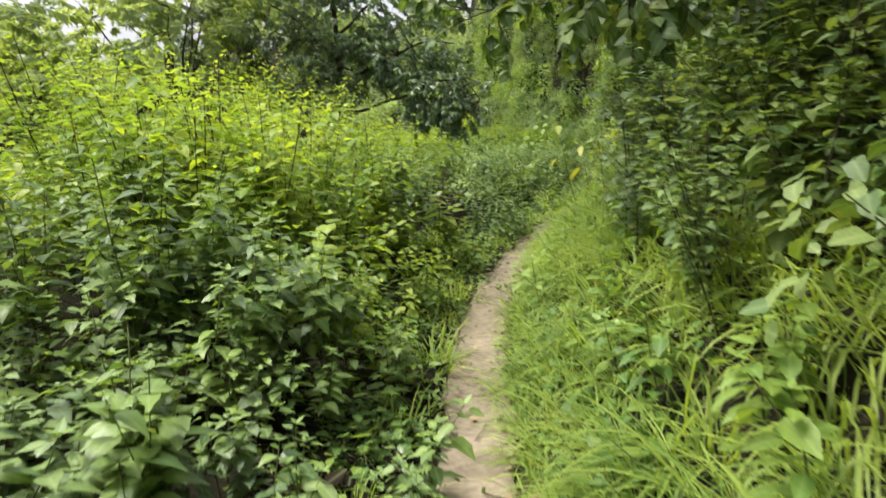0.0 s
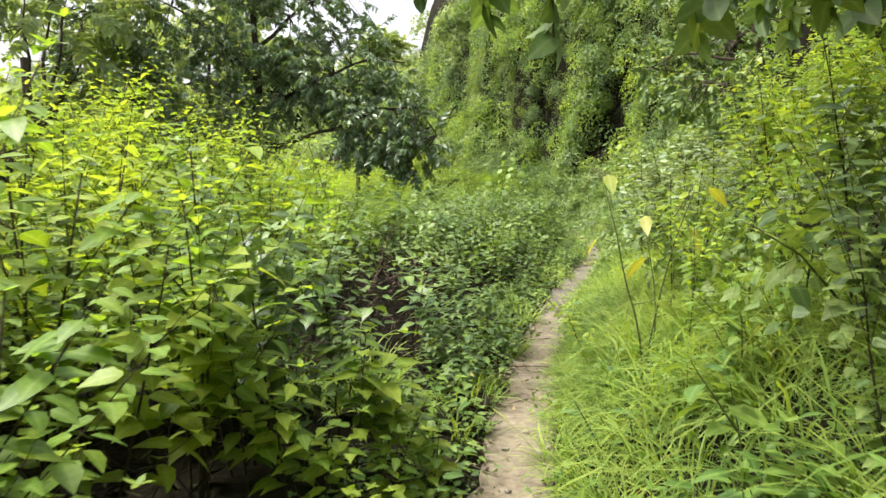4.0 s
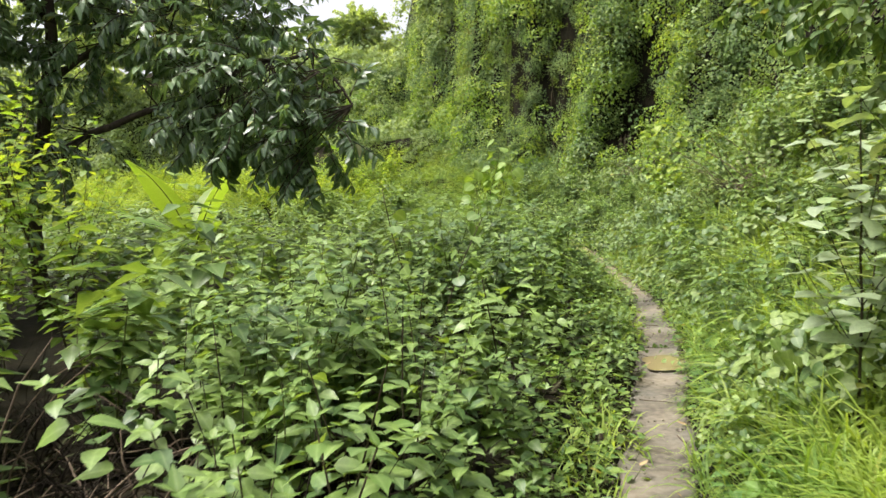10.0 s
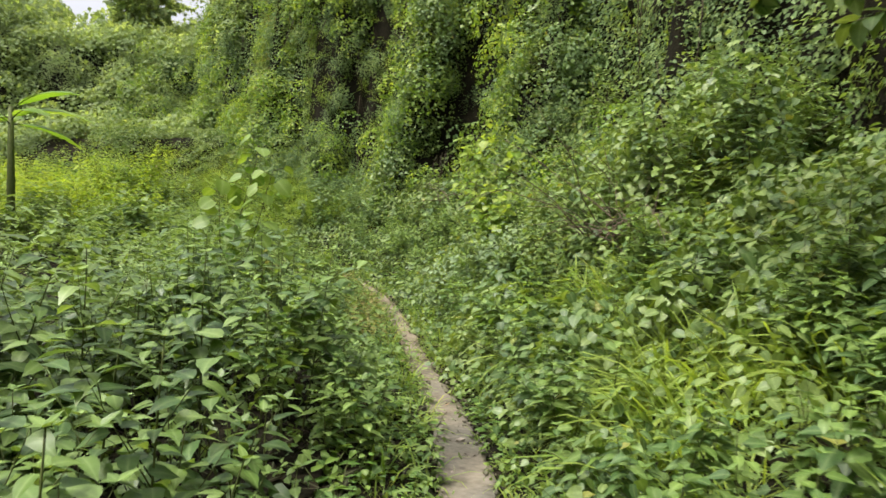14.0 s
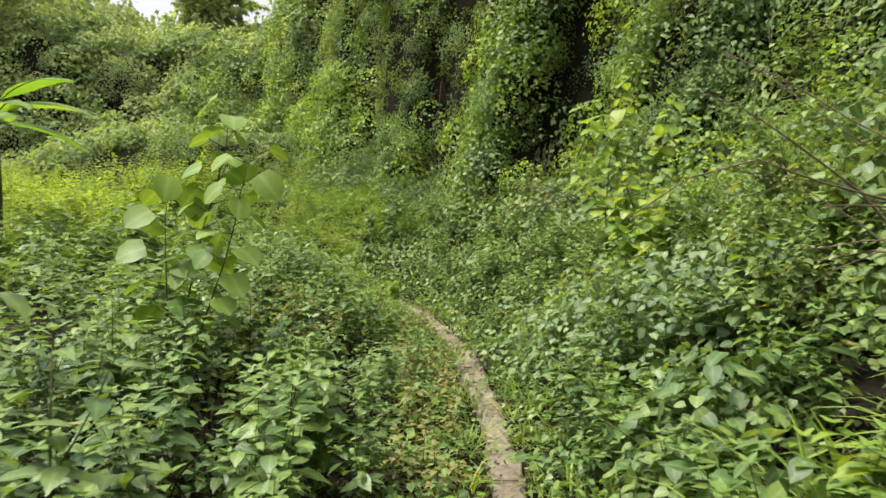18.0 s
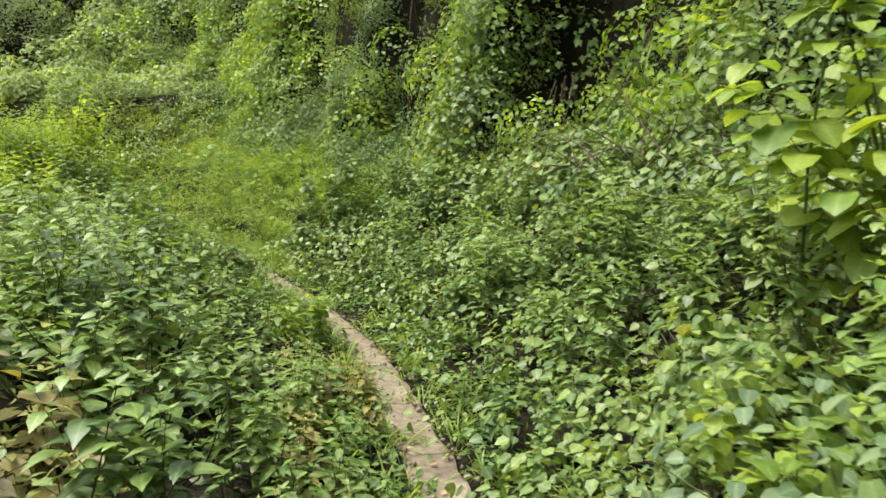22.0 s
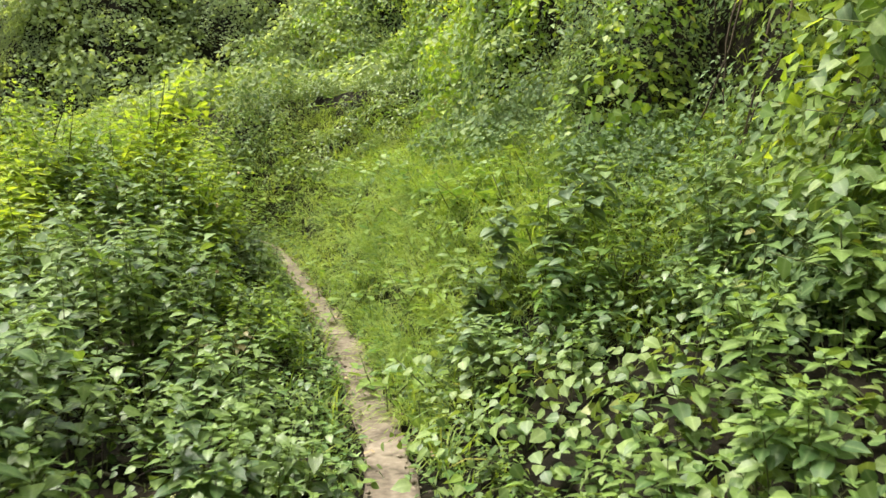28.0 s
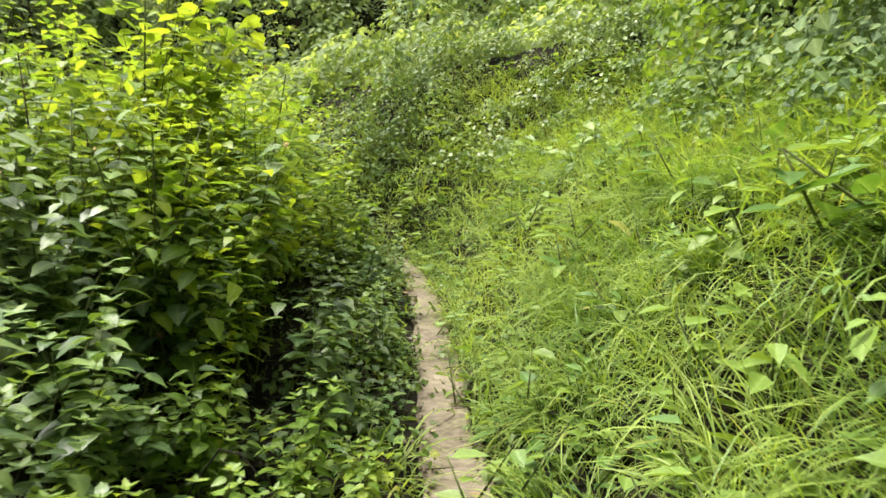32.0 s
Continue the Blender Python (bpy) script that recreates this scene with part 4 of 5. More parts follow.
    lime = np.array([(6.85, 27.05, 1.25), (7.1, 27.4, 1.5), (7.4, 28.4, 2.0), (7.65, 28.7, 2.2), (6.45, 27.5, .75), (7.45, 27.9, 1.8), (7.85, 28.2, 2.2)])
    single("lime_climber", LIMETOP, rows_of(lime[:, 0], lime[:, 1], lime[:, 2] / 1.75, np.arange(len(lime)) % 3, g), [STEM, LIME], "climber with yellow-green heart-shaped leaves on the bank", "shrub", "lime climbers")
    more = np.array([(5.5, 22.0, .75), (5.65, 22.35, .9), (5.5, 22.7, .7), (5.85, 21.95, .9), (6.28, 26.8, .75), (6.45, 27.15, .85), (-.68, 4.55, 1.15), (-.92, 4.8, 1.1), (-1.15, 4.4, .95)])
    single("broad_leaved_weed", BIGLEAF, rows_of(more[:, 0], more[:, 1], more[:, 2] * .75, np.arange(9) % 3, g), [STEM, LIME], "weed with broad yellow-green leaves beside the path", "weed", "broad leaved weeds")
    pale = np.array([(3.6, 14.9, 1.75), (3.8, 14.1, 1.75), (3.85, 13.2, 1.6), (4.0, 14.6, 1.8), (3.95, 15.4, 1.5), (4.05, 12.7, 1.7)])
    single("pale_shrub", PALEW, rows_of(pale[:, 0], pale[:, 1], pale[:, 2] / 1.6, np.arange(6) % 3, g), [DARKSTEM, PALE], "shrub with pale downy grey-green leaves", "shrub", "pale shrubs")
    shady = np.array([(7.5, 22.7, 1.8), (7.7, 23.3, 2.0), (7.9, 23.9, 2.1), (8.2, 22.8, 2.2), (8.4, 23.6, 2.2), (8.0, 22.2, 1.9)])
    single("dark_shrub", BUSHY, rows_of(shady[:, 0], shady[:, 1], shady[:, 2] / 1.75, np.arange(6) % 3, g), [DARKSTEM, DARK], "dark green leafy shrub behind dry hanging stems", "shrub", "dark shrubs")
    x, y, s, g = sow(64, 1.6, 8.5, .4, 1.5, 48)
    single("bank_herb", LOW, rows_of(x, y, g.uniform(.8, 1.5, len(x)), g.integers(0, 4, len(x)), g, 0, .25), [STEM, HERB], "small leafy weed among the grass of the bank", "weed", "leafy weeds in the bank grass")
    x, y, s, g = sow(14, 3.2, 7.2, 1.0, 1.6, 49)
    single("broad_leaved_shrub", PALEW, rows_of(x, y, g.uniform(.55, .95, len(x)), g.integers(0, 3, len(x)), g), [DARKSTEM, GREY], "shrub with broad dark green leaves in shade", "shrub", "broad leaved shrubs")
    shady = np.array([(7.35, 23.2, 2.1), (7.9, 23.6, 2.3), (8.1, 22.6, 2.2), (7.6, 24.2, 2.2), (8.6, 23.4, 2.6)])
    single("dark_vine_mound", BIGMOUND, rows_of(shady[:, 0], shady[:, 1], shady[:, 2] / 2.1, np.arange(5) % 2, g), [DARKSTEM, HEART], "dark green mound of vines behind dry stems", "vine", "dark vine mounds")
    x, y, s, g = sow(36, 19.5, 25.5, .42, .8, 46)
    single("bank_weed", MID, rows_of(x, y, g.uniform(.75, 1.05, len(x)), g.integers(0, 5, len(x)), g), [STEM, WEED], "leafy green weed on the sloping bank", "weed", "bank weeds")
    g = seeded(55)
    x, y = g.uniform(-2.0, -.55, 18), g.uniform(13.0, 16.0, 18)
    single("tall_weed", TALL, rows_of(x, y, g.uniform(.85, 1.15, 18), g.integers(0, 5, 18), g), [DARKSTEM, BRIGHT], "yellow-green upright weed shading the dead branches", "weed", "tall weeds by the path")
    x, y, s, g = sow(10, 9.0, 9.7, -1.7, -.9, 47)
    single("grass_tussock", TUFT, rows_of(x, y, g.uniform(.9, 1.2, len(x)), g.integers(0, 5, len(x)), g, 0, .2), [GRASS, GRASS], "tussock of long grass among the weeds", "grass", "grass tussocks in the weeds", ("root", "blades"))
    x, y, s, g = sow(30, 4.1, 6.4, -1.7, -.4, 44)
    ok = outside_hollows(x, y)
    x, y = x[ok], y[ok]
    single("sunny_weed", MID, rows_of(x, y, g.uniform(.5, .85, len(x)), g.integers(0, 5, len(x)), g), [DARKSTEM, BRIGHT], "yellow-green leafy weed in front of tall shrubs, sunlight put into its colour", "weed", "sunny weeds by the path")
    x, y, s, g = sow(30, 37.2, 39.4, -1.35, -.35, 45)
    single("sunny_weed", MID, rows_of(x, y, g.uniform(.45, .8, len(x)), g.integers(0, 5, len(x)), g), [STEM, BRIGHT], "yellow-green leafy weed in front of tall shrubs, sunlight put into its colour", "weed", "sunny weeds by the path")
    x, y, s, g = sow(130, -1, 17, 1.3, 4.8, 17)
    joined("bank_creepers", SLOPE, rows_of(x, y, g.uniform(.8, 1.4, len(x)), g.integers(0, 4, len(x)), g), [STEM, HEART], "green creepers over the bank", "vines")


right_growth()


def low_cover():
    x, y, s, g = sow(2300, .8, 46, -.85, .75, 8)
    keep = np.abs(s) > path_half(y) + .03 + .03 * wave(x, y, 3)
    keep &= outside_hollows(x, y)
    x, y, s = x[keep], y[keep], s[keep]
    rows = rows_of(x, y, g.uniform(.7, 1.4, len(x)) * np.interp(np.abs(s), [.15, .5], [.62, 1.2]), g.integers(0, 5, len(x)), g)
    a, b = split(rows, 110)
    single("path_herb", HERBS, a, [STEM, HERB], "small green herb at the edge of the path", "herb", "herbs along the path")
    joined("herb_cover", HERBS, b, [STEM, HERB], "low green herbs covering the ground", "herbs")
    x, y, s, g = sow(1000, .8, 47, -.6, .6, 9)
    keep = np.abs(s) > path_half(y) + .02
    x, y, s = x[keep], y[keep], s[keep]
    joined("short_grass", SHORT, rows_of(x, y, g.uniform(.6, 1.4, len(x)), g.integers(0, 4, len(x)), g), [GRASS, GRASS], "short green grass fringing the path", "grass")


low_cover()


# ---- the overgrown cliff and the hills ----
def on_rim(n, k0, k1, d0, d1, seed):
    g = seeded(seed)
    k = g.uniform(k0, k1, n)
    i = np.clip(k.astype(int), 0, len(RIM) - 2)
    a, b = RIM[i], RIM[i + 1]
    p = a + (b - a) * (k - i)[:, None]
    t = (b - a) / np.linalg.norm(b - a, axis=1)[:, None]
    out = np.stack([t[:, 1], -t[:, 0]], 1)
    d = g.uniform(d0, d1, n)
    return p + out * d[:, None], d, g


def facing(x, y):
    """Which way the ground falls, as an angle for a pattern that looks along +y."""
    e = .35
    fx, fy = height(x - e, y) - height(x + e, y), height(x, y - e) - height(x, y + e)
    return np.arctan2(fy, fx) - math.pi / 2, np.hypot(fx, fy) / (2 * e)


def cliff_growth():
    # a thin cover over the face
    g = seeded(12)
    x, y = g.uniform(-16, 14.5, 68000), g.uniform(11, 60, 68000)
    d = beyond(x, y)[0]
    inside = (d > np.where(x > 1, -.4, -1.2)) & (d < 5.2)
    x, y = x[inside], y[inside]
    yaw, fall = facing(x, y)
    pick = (g.uniform(0, 1, len(x)) < np.clip(np.sqrt(1 + fall ** 2), 1, 7) / 7 * .8)
    for cx, cy, r in CLEFTS:
        pick &= np.hypot(x - cx, y - cy) > .75 * r
    x, y, yaw = x[pick], y[pick], yaw[pick]
    n = len(x)
    cover = [np.stack([x, y, height(x, y) + .1, yaw + g.normal(0, .45, n), -.2 + g.normal(0, .25, n), g.uniform(.7, 1.3, n), g.integers(0, 5, n)], 1)]
    rows = np.concatenate(cover)
    close = (rows[:, 0] - trail_x(rows[:, 1]) < 4.6) & (rows[:, 1] > 27) & (rows[:, 1] < 43)
    twin = rows[close].copy()
    twin[:, :3] += g.normal(0, .16, (len(twin), 3))
    twin[:, 3] += g.normal(0, .5, len(twin))
    rows = np.concatenate([rows, twin, twin + (.1, -.1, .12, .4, 0, 0, 0)])
    rows[(rows[:, 0] - trail_x(rows[:, 1]) < 4.7) & (rows[:, 1] > 27) & (rows[:, 1] < 43), 5] *= .62
    joined("hill_creepers", WALL, rows[rows[:, 0] < .5], [STEM, HAZED], "creepers over the far hillside, paled to imitate haze", "vines")
    rows = rows[rows[:, 0] >= .5]
    joined("cliff_vines", WALL, rows, [STEM, IVY], "curtain of green climbing vines over a steep bank", "vines")
    # swags and columns of vines that stand out from it
    p, d, g = on_rim(320, 3.3, 14.5, -.2, 3.2, 31)
    swags = [[], []]
    for bx, by in p:
        if bx - float(trail_x(by)) < 2.9 or any(math.hypot(bx - cx, by - cy) < r * .8 for cx, cy, r in CLEFTS):
            continue
        yaw, fall = facing(np.array([bx]), np.array([by]))
        t, z = float(yaw[0]), float(height(bx, by))
        n = int(g.integers(3, 7))
        ox, oy, rx, ry = -math.sin(t), math.cos(t), math.cos(t), math.sin(t)
        q = np.linspace(.7, -.9, n) * g.uniform(.7, 1.6) + g.normal(0, .15, n)
        a, o = g.normal(0, .28, n), .12 + g.uniform(0, .3, n) * (1 - np.abs(q) * .3)
        swags[int(g.uniform() < (.5 if by > 27 else .3))].append(np.stack([bx + rx * a + ox * o, by + ry * a + oy * o, z + q, t + g.normal(0, .3, n), g.uniform(-.95, -.3, n), g.uniform(.8, 1.45, n), g.integers(0, 4, n)], 1))
    joined("cliff_vine_swags", SWAG, np.concatenate(swags[0]), [STEM, IVY], "bulging swags of green vines on the overgrown cliff", "vines")
    # lighter copy of the swags: the sunlight is in the leaf colour
    joined("sunlit_vine_swags", SWAG, np.concatenate(swags[1]), [STEM, BRIGHT], "swags of vines in a yellow-green that imitates sunlight", "vines")
    p, d, g = on_rim(1150, 13.3, 19.2, -1, 6, 13)
    x, y = p[:, 0], p[:, 1]
    n = len(x)
    joined("hill_vines", FARVINE, rows_of(x, y, g.uniform(1.0, 2.0, n), g.integers(0, 4, n), g), [STEM, HAZED], "hillside smothered in green creepers", "vines")
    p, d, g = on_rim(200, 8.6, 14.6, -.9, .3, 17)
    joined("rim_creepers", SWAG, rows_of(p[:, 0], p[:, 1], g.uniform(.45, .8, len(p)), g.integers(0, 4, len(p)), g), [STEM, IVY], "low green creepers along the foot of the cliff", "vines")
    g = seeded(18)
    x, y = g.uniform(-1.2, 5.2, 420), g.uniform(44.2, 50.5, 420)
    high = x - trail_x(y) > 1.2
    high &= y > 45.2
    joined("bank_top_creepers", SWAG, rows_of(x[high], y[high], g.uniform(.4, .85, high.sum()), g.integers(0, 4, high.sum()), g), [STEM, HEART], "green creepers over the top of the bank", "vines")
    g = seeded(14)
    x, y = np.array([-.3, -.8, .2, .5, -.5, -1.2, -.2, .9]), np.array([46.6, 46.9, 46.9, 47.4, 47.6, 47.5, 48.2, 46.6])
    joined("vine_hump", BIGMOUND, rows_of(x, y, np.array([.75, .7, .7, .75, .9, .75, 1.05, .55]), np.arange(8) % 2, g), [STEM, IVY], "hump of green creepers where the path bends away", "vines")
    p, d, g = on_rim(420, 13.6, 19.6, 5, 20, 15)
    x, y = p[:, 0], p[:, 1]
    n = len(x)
    joined("upper_hill_scrub", FARVINE, rows_of(x, y, g.uniform(1.6, 3.0, n), g.integers(0, 4, n), g), [STEM, HAZED], "far hillside covered in green scrub", "scrub")
    p, d, g = on_rim(300, 4.2, 13.6, 2.2, 7, 16)
    x, y = p[:, 0], p[:, 1]
    n = len(x)
    joined("cliff_top_scrub", FARMOUND, rows_of(x, y, g.uniform(.7, 1.4, n), g.integers(0, 3, n), g), [STEM, IVY], "green scrub crowning the overgrown cliff", "scrub")


cliff_growth()


def part(name, sh, mat, parent, label=""):
    ob = new(name, shape_mesh(name, sh, [mat]))
    ob.parent = parent
    return tagged(ob, label)


def thing(name, at, label, category, group=""):
    ob = new(name)
    ob.location = at
    ob.empty_display_size = .2
    return tagged(ob, label, category, group)


def put(sh, pat, m):
    """Adds a copy of a pattern's shape, moved by the matrix m."""
    v, f, mi, r = pat.arrays()
    if len(v):
        a = np.array(m)
        sh.add(v @ a[:3, :3].T + a[:3, 3], f, 0, r)


def aimed(p, way, size, g):
    """A matrix that lays a twig's +x along way, at p."""
    d = Vector(unit(way))
    q = d.to_track_quat("X", "Z")
    return Matrix.Translation(p) @ q.to_matrix().to_4x4() @ Matrix.Rotation(g.normal(0, .4), 4, "X") @ Matrix.Diagonal((size, size, size, 1))


def tree(name, base, trunk, limbs, masses, twigs, mats, label, seed, thick=.14, category="tree"):
    """trunk and limbs: lists of points from the base; masses: (centre, radii, number of shoots) of the crown."""
    g = seeded(seed)
    top = thing(name, base, label, category)
    b = np.array(base)
    sh = Shape()
    add_tube(sh, np.array(trunk) - b, np.linspace(thick, thick * .55, len(trunk)), 9)
    part("trunk", sh, mats[0], top)
    ends = []
    for pts in limbs:
        sh = Shape()
        fine = []
        for p, q in zip(pts[:-1], pts[1:]):
            for k in range(3):
                fine.append(np.array(p) + (np.array(q) - np.array(p)) * k / 3 + g.normal(0, .03, 3))
        fine.append(np.array(pts[-1]))
        add_tube(sh, np.array(fine) - b, np.linspace(thick * .5, .012, len(fine)), 6)
        part("limb", sh, mats[0], top)
        ends += fine[2:]
    ends = np.array(ends)
    wood, leafy = Shape(), Shape()
    for centre, radii, n in masses:
        for k in range(n):
            d = unit(g.normal(0, 1, 3))
            p = np.array(centre) + d * np.array(radii) * g.uniform(.25, 1) ** .6 * (1 + .18 * math.sin(5 * d[0] + 4 * d[2] + seed))
            near = ends[np.argmin(((ends - p) ** 2).sum(1))]
            w = unit(p - near) + unit(d * (1, 1, .4)) + g.normal(0, .35, 3)
            m = aimed(p - b, w, g.uniform(.8, 1.25), g)
            pat = twigs[int(g.integers(0, len(twigs)))]
            put(wood, pat[0], m)
            put(leafy, pat[1], m)
            if k % 4 == 0:
                mid = (p + near) / 2 + g.normal(0, .08, 3) - (0, 0, .05)
                add_tube(wood, np.array([near, mid, p]) - b, [.012, .008, .004], 3)
    tagged(part("twig_work", wood, mats[0], top), "", "", "", "stuff")
    tagged(part("crown", leafy, mats[1], top), "", "", "", "stuff")
    return top


DROOP = [twig(seeded(130 + k), .42, 18, .135, .36, .5, .9) for k in range(4)]
BROAD = [twig(seeded(140 + k), .45, 13, .115, .75, 0, .5, "heart") for k in range(4)]
FARTWIG = [twig(seeded(150 + k), .8, 26, .21, .55, 2, .4, "ovate") for k in range(4)]

tree("drooping_tree", (-3.0, 21.6, float(height(-3.0, 21.6))), [(-3.0, 21.6, -.3), (-3.05, 21.6, 1.0), (-2.8, 21.5, 2.2), (-2.6, 21.5, 3.4), (-2.7, 21.6, 5.0), (-2.5, 21.5, 6.5)],
     [[(-2.8, 21.5, 2.0), (-1.9, 21.2, 2.25), (-1.0, 21.0, 2.5), (-.1, 20.6, 2.9), (.7, 20.2, 2.9), (1.1, 19.9, 2.3)],
      [(-2.7, 21.5, 2.8), (-1.4, 21.3, 3.5), (-.2, 20.9, 4.0), (.5, 20.5, 3.8)],
      [(-2.9, 21.5, 2.2), (-3.9, 21.2, 2.6), (-4.9, 20.9, 3.0)],
      [(-2.65, 21.5, 3.6), (-3.6, 21.4, 4.6), (-4.6, 21.2, 5.2)],
      [(-2.65, 21.5, 4.2), (-1.5, 21.4, 5.2), (-.4, 21.2, 5.6)],
      [(-2.6, 21.5, 5.0), (-2.2, 21.6, 6.4), (-2.0, 21.6, 7.4)]],
     [((.05, 20.2, 2.5), (.95, .8, .75), 210), ((.62, 19.8, 1.95), (.35, .4, .5), 40), ((-.9, 20.8, 3.6), (1.3, .9, .8), 200), ((-2.2, 21.3, 4.6), (2.0, 1.2, 1.2), 260), ((-4.0, 21.0, 3.6), (1.5, 1.1, 1.3), 200),
      ((-3.4, 20.9, 2.1), (1.3, .6, .9), 150), ((-1.8, 21.2, 3.1), (1.0, .5, .5), 70), ((-3.0, 21.5, 6.4), (2.4, 1.6, 1.1), 160), ((-1.9, 21.5, 5.9), (1.4, 1.1, 1.0), 130), ((-4.6, 21.2, 5.6), (1.6, 1.2, 1.2), 120), ((-5.8, 21.2, 4.0), (1.2, 1.0, 1.5), 130)],
     DROOP, [BARK, DARK], "dark green tree with drooping glossy leaves and a low limb", 160, .10)

# the upper limbs and crown are added out of view to shade the start
tree("overhanging_tree", (3.3, 5.4, float(height(3.3, 5.4))), [(3.3, 5.4, .6), (3.2, 5.4, 2.0), (2.9, 5.3, 3.2), (2.7, 5.3, 4.6)],
     [[(3.1, 5.4, 2.3), (2.3, 5.2, 2.6), (1.5, 5.0, 2.5), (.9, 4.9, 2.25)],
      [(2.95, 5.3, 3.0), (2.0, 6.0, 3.3), (1.2, 6.6, 3.0), (.6, 7.0, 2.5)],
      [(2.9, 5.3, 3.3), (2.2, 4.2, 3.4), (1.4, 3.4, 3.2), (.9, 3.0, 2.7)],
      [(3.0, 5.3, 2.8), (2.9, 7.0, 3.2), (2.5, 8.6, 3.0)],
      [(2.75, 5.3, 4.0), (1.8, 5.6, 4.6), (.8, 5.9, 4.5)], [(2.7, 5.3, 4.4), (1.2, 4.8, 5.1), (-.8, 4.2, 5.2)], [(2.8, 5.3, 4.0), (1.6, 3.4, 4.6), (.4, 1.6, 4.6)]],
     [((1.35, 5.0, 2.5), (.8, .7, .38), 60), ((1.3, 6.7, 2.75), (.8, .8, .42), 60), ((1.7, 3.3, 2.9), (.9, .8, .4), 46), ((2.4, 7.6, 2.9), (.9, 1.1, .6), 60), ((1.3, 5.6, 4.3), (1.6, 1.6, .6), 100),
      # masses from (2.0, 2.6, 3.5) on are unseen, added for their shade
      ((2.7, 4.6, 2.0), (.7, 1.3, .8), 70), ((.4, 7.2, 2.45), (.3, .3, .15), 7), ((2.0, 2.6, 3.5), (1.3, 1.6, .5), 150), ((1.7, 1.0, 3.8), (1.4, 1.4, .4), 90), ((2.3, 4.2, 4.2), (1.4, 1.6, .5), 120), ((-.2, 3.2, 5.2), (2.0, 2.0, .7), 16), ((.6, 1.2, 4.6), (2.2, 1.6, .7), 80)],
     BROAD, [BARK, HEART], "tree with broad green leaves hanging over the path", 161, .09)

tree("bank_tree", (5.6, 12.3, float(height(5.6, 12.3))), [(5.6, 12.3, 1.2), (5.2, 12.0, 2.6), (4.2, 11.4, 3.8), (4.0, 11.4, 5.0)],
     [[(5.0, 11.9, 3.0), (3.2, 11.2, 3.7), (1.8, 10.9, 4.0), (.6, 10.6, 3.9), (-.2, 10.5, 3.6)],
      [(4.1, 11.4, 4.2), (2.8, 11.6, 4.6), (1.2, 11.4, 4.7)], [(4.2, 11.4, 3.8), (4.4, 12.6, 4.4), (4.2, 13.6, 4.4)]],
     [((.0, 10.5, 3.6), (.8, .7, .35), 60), ((1.3, 10.8, 3.9), (.9, .7, .4), 60), ((1.6, 11.3, 4.7), (1.4, .9, .4), 60), ((4.2, 12.6, 4.2), (1.0, 1.2, .6), 50), ((4.0, 11.4, 5.0), (1.1, 1.1, .5), 40)],
     BROAD, [BARK, DARK], "slim tree reaching a leafy limb over the path", 162, .08)

tree("bank_tree", (8.0, 19.3, float(height(8.0, 19.3))), [(8.0, 19.3, 1.4), (7.7, 19.2, 2.6), (7.2, 18.9, 3.7), (6.8, 18.7, 4.8)],
     [[(7.6, 19.1, 2.8), (6.2, 18.4, 3.1), (5.7, 18.0, 3.1)], [(6.6, 18.7, 3.6), (6.0, 19.6, 3.9), (5.6, 20.4, 3.7)], [(6.6, 18.7, 3.8), (7.2, 20.0, 4.3), (7.4, 21.2, 4.2)]],
     [((5.9, 18.1, 3.0), (.7, .8, .4), 60), ((5.9, 20.0, 3.7), (.8, .9, .45), 60), ((7.1, 20.6, 4.0), (1.0, 1.1, .7), 70), ((6.6, 18.7, 4.6), (1.2, 1.2, .5), 60), ((6.9, 18.6, 2.5), (.6, .8, .8), 50)],
     BROAD, [BARK, HEART], "small tree with broad leaves on the overgrown bank", 163, .07)

for k, (fx, fy, fh) in enumerate([(-.3, 57.5, 2.6), (-9, 62, 5.0), (-16, 62, 5), (-19, 53, 6), (-23, 42, 7.5), (-26, 32, 7), (-12, 34, 4.5), (-13, 25, 6), (-10, 15, 6), (-13, 64, 5), (-6.8, 20, 6.5), (-9.5, 54.5, 5.0), (-13, 52, 5.5)]):
    fz = float(height(fx, fy))
    g = seeded(170 + k)
    tops = [(fx + g.normal(0, fh * .16), fy + g.normal(0, fh * .16), fz + fh * g.uniform(.55, .9)) for i in range(6)]
    tree("far_tree", (fx, fy, fz), [(fx, fy, fz - .3), (fx + .1, fy, fz + fh * .3), (fx, fy + .1, fz + fh * .6)],
         [[(fx + .05, fy, fz + fh * .35), ((fx + a) / 2, (fy + b) / 2, fz + fh * .5), (a, b, c)] for a, b, c in tops],
         [((a, b, c), (fh * .2, fh * .2, fh * .17), 36) for a, b, c in tops] + [((fx, fy, fz + fh * .35), (fh * .3, fh * .3, fh * .3), 30)],
         [(Shape(), l) for w, l in FARTWIG], [BARK, HAZED], "far green tree above the weeds", 180 + k, .14)


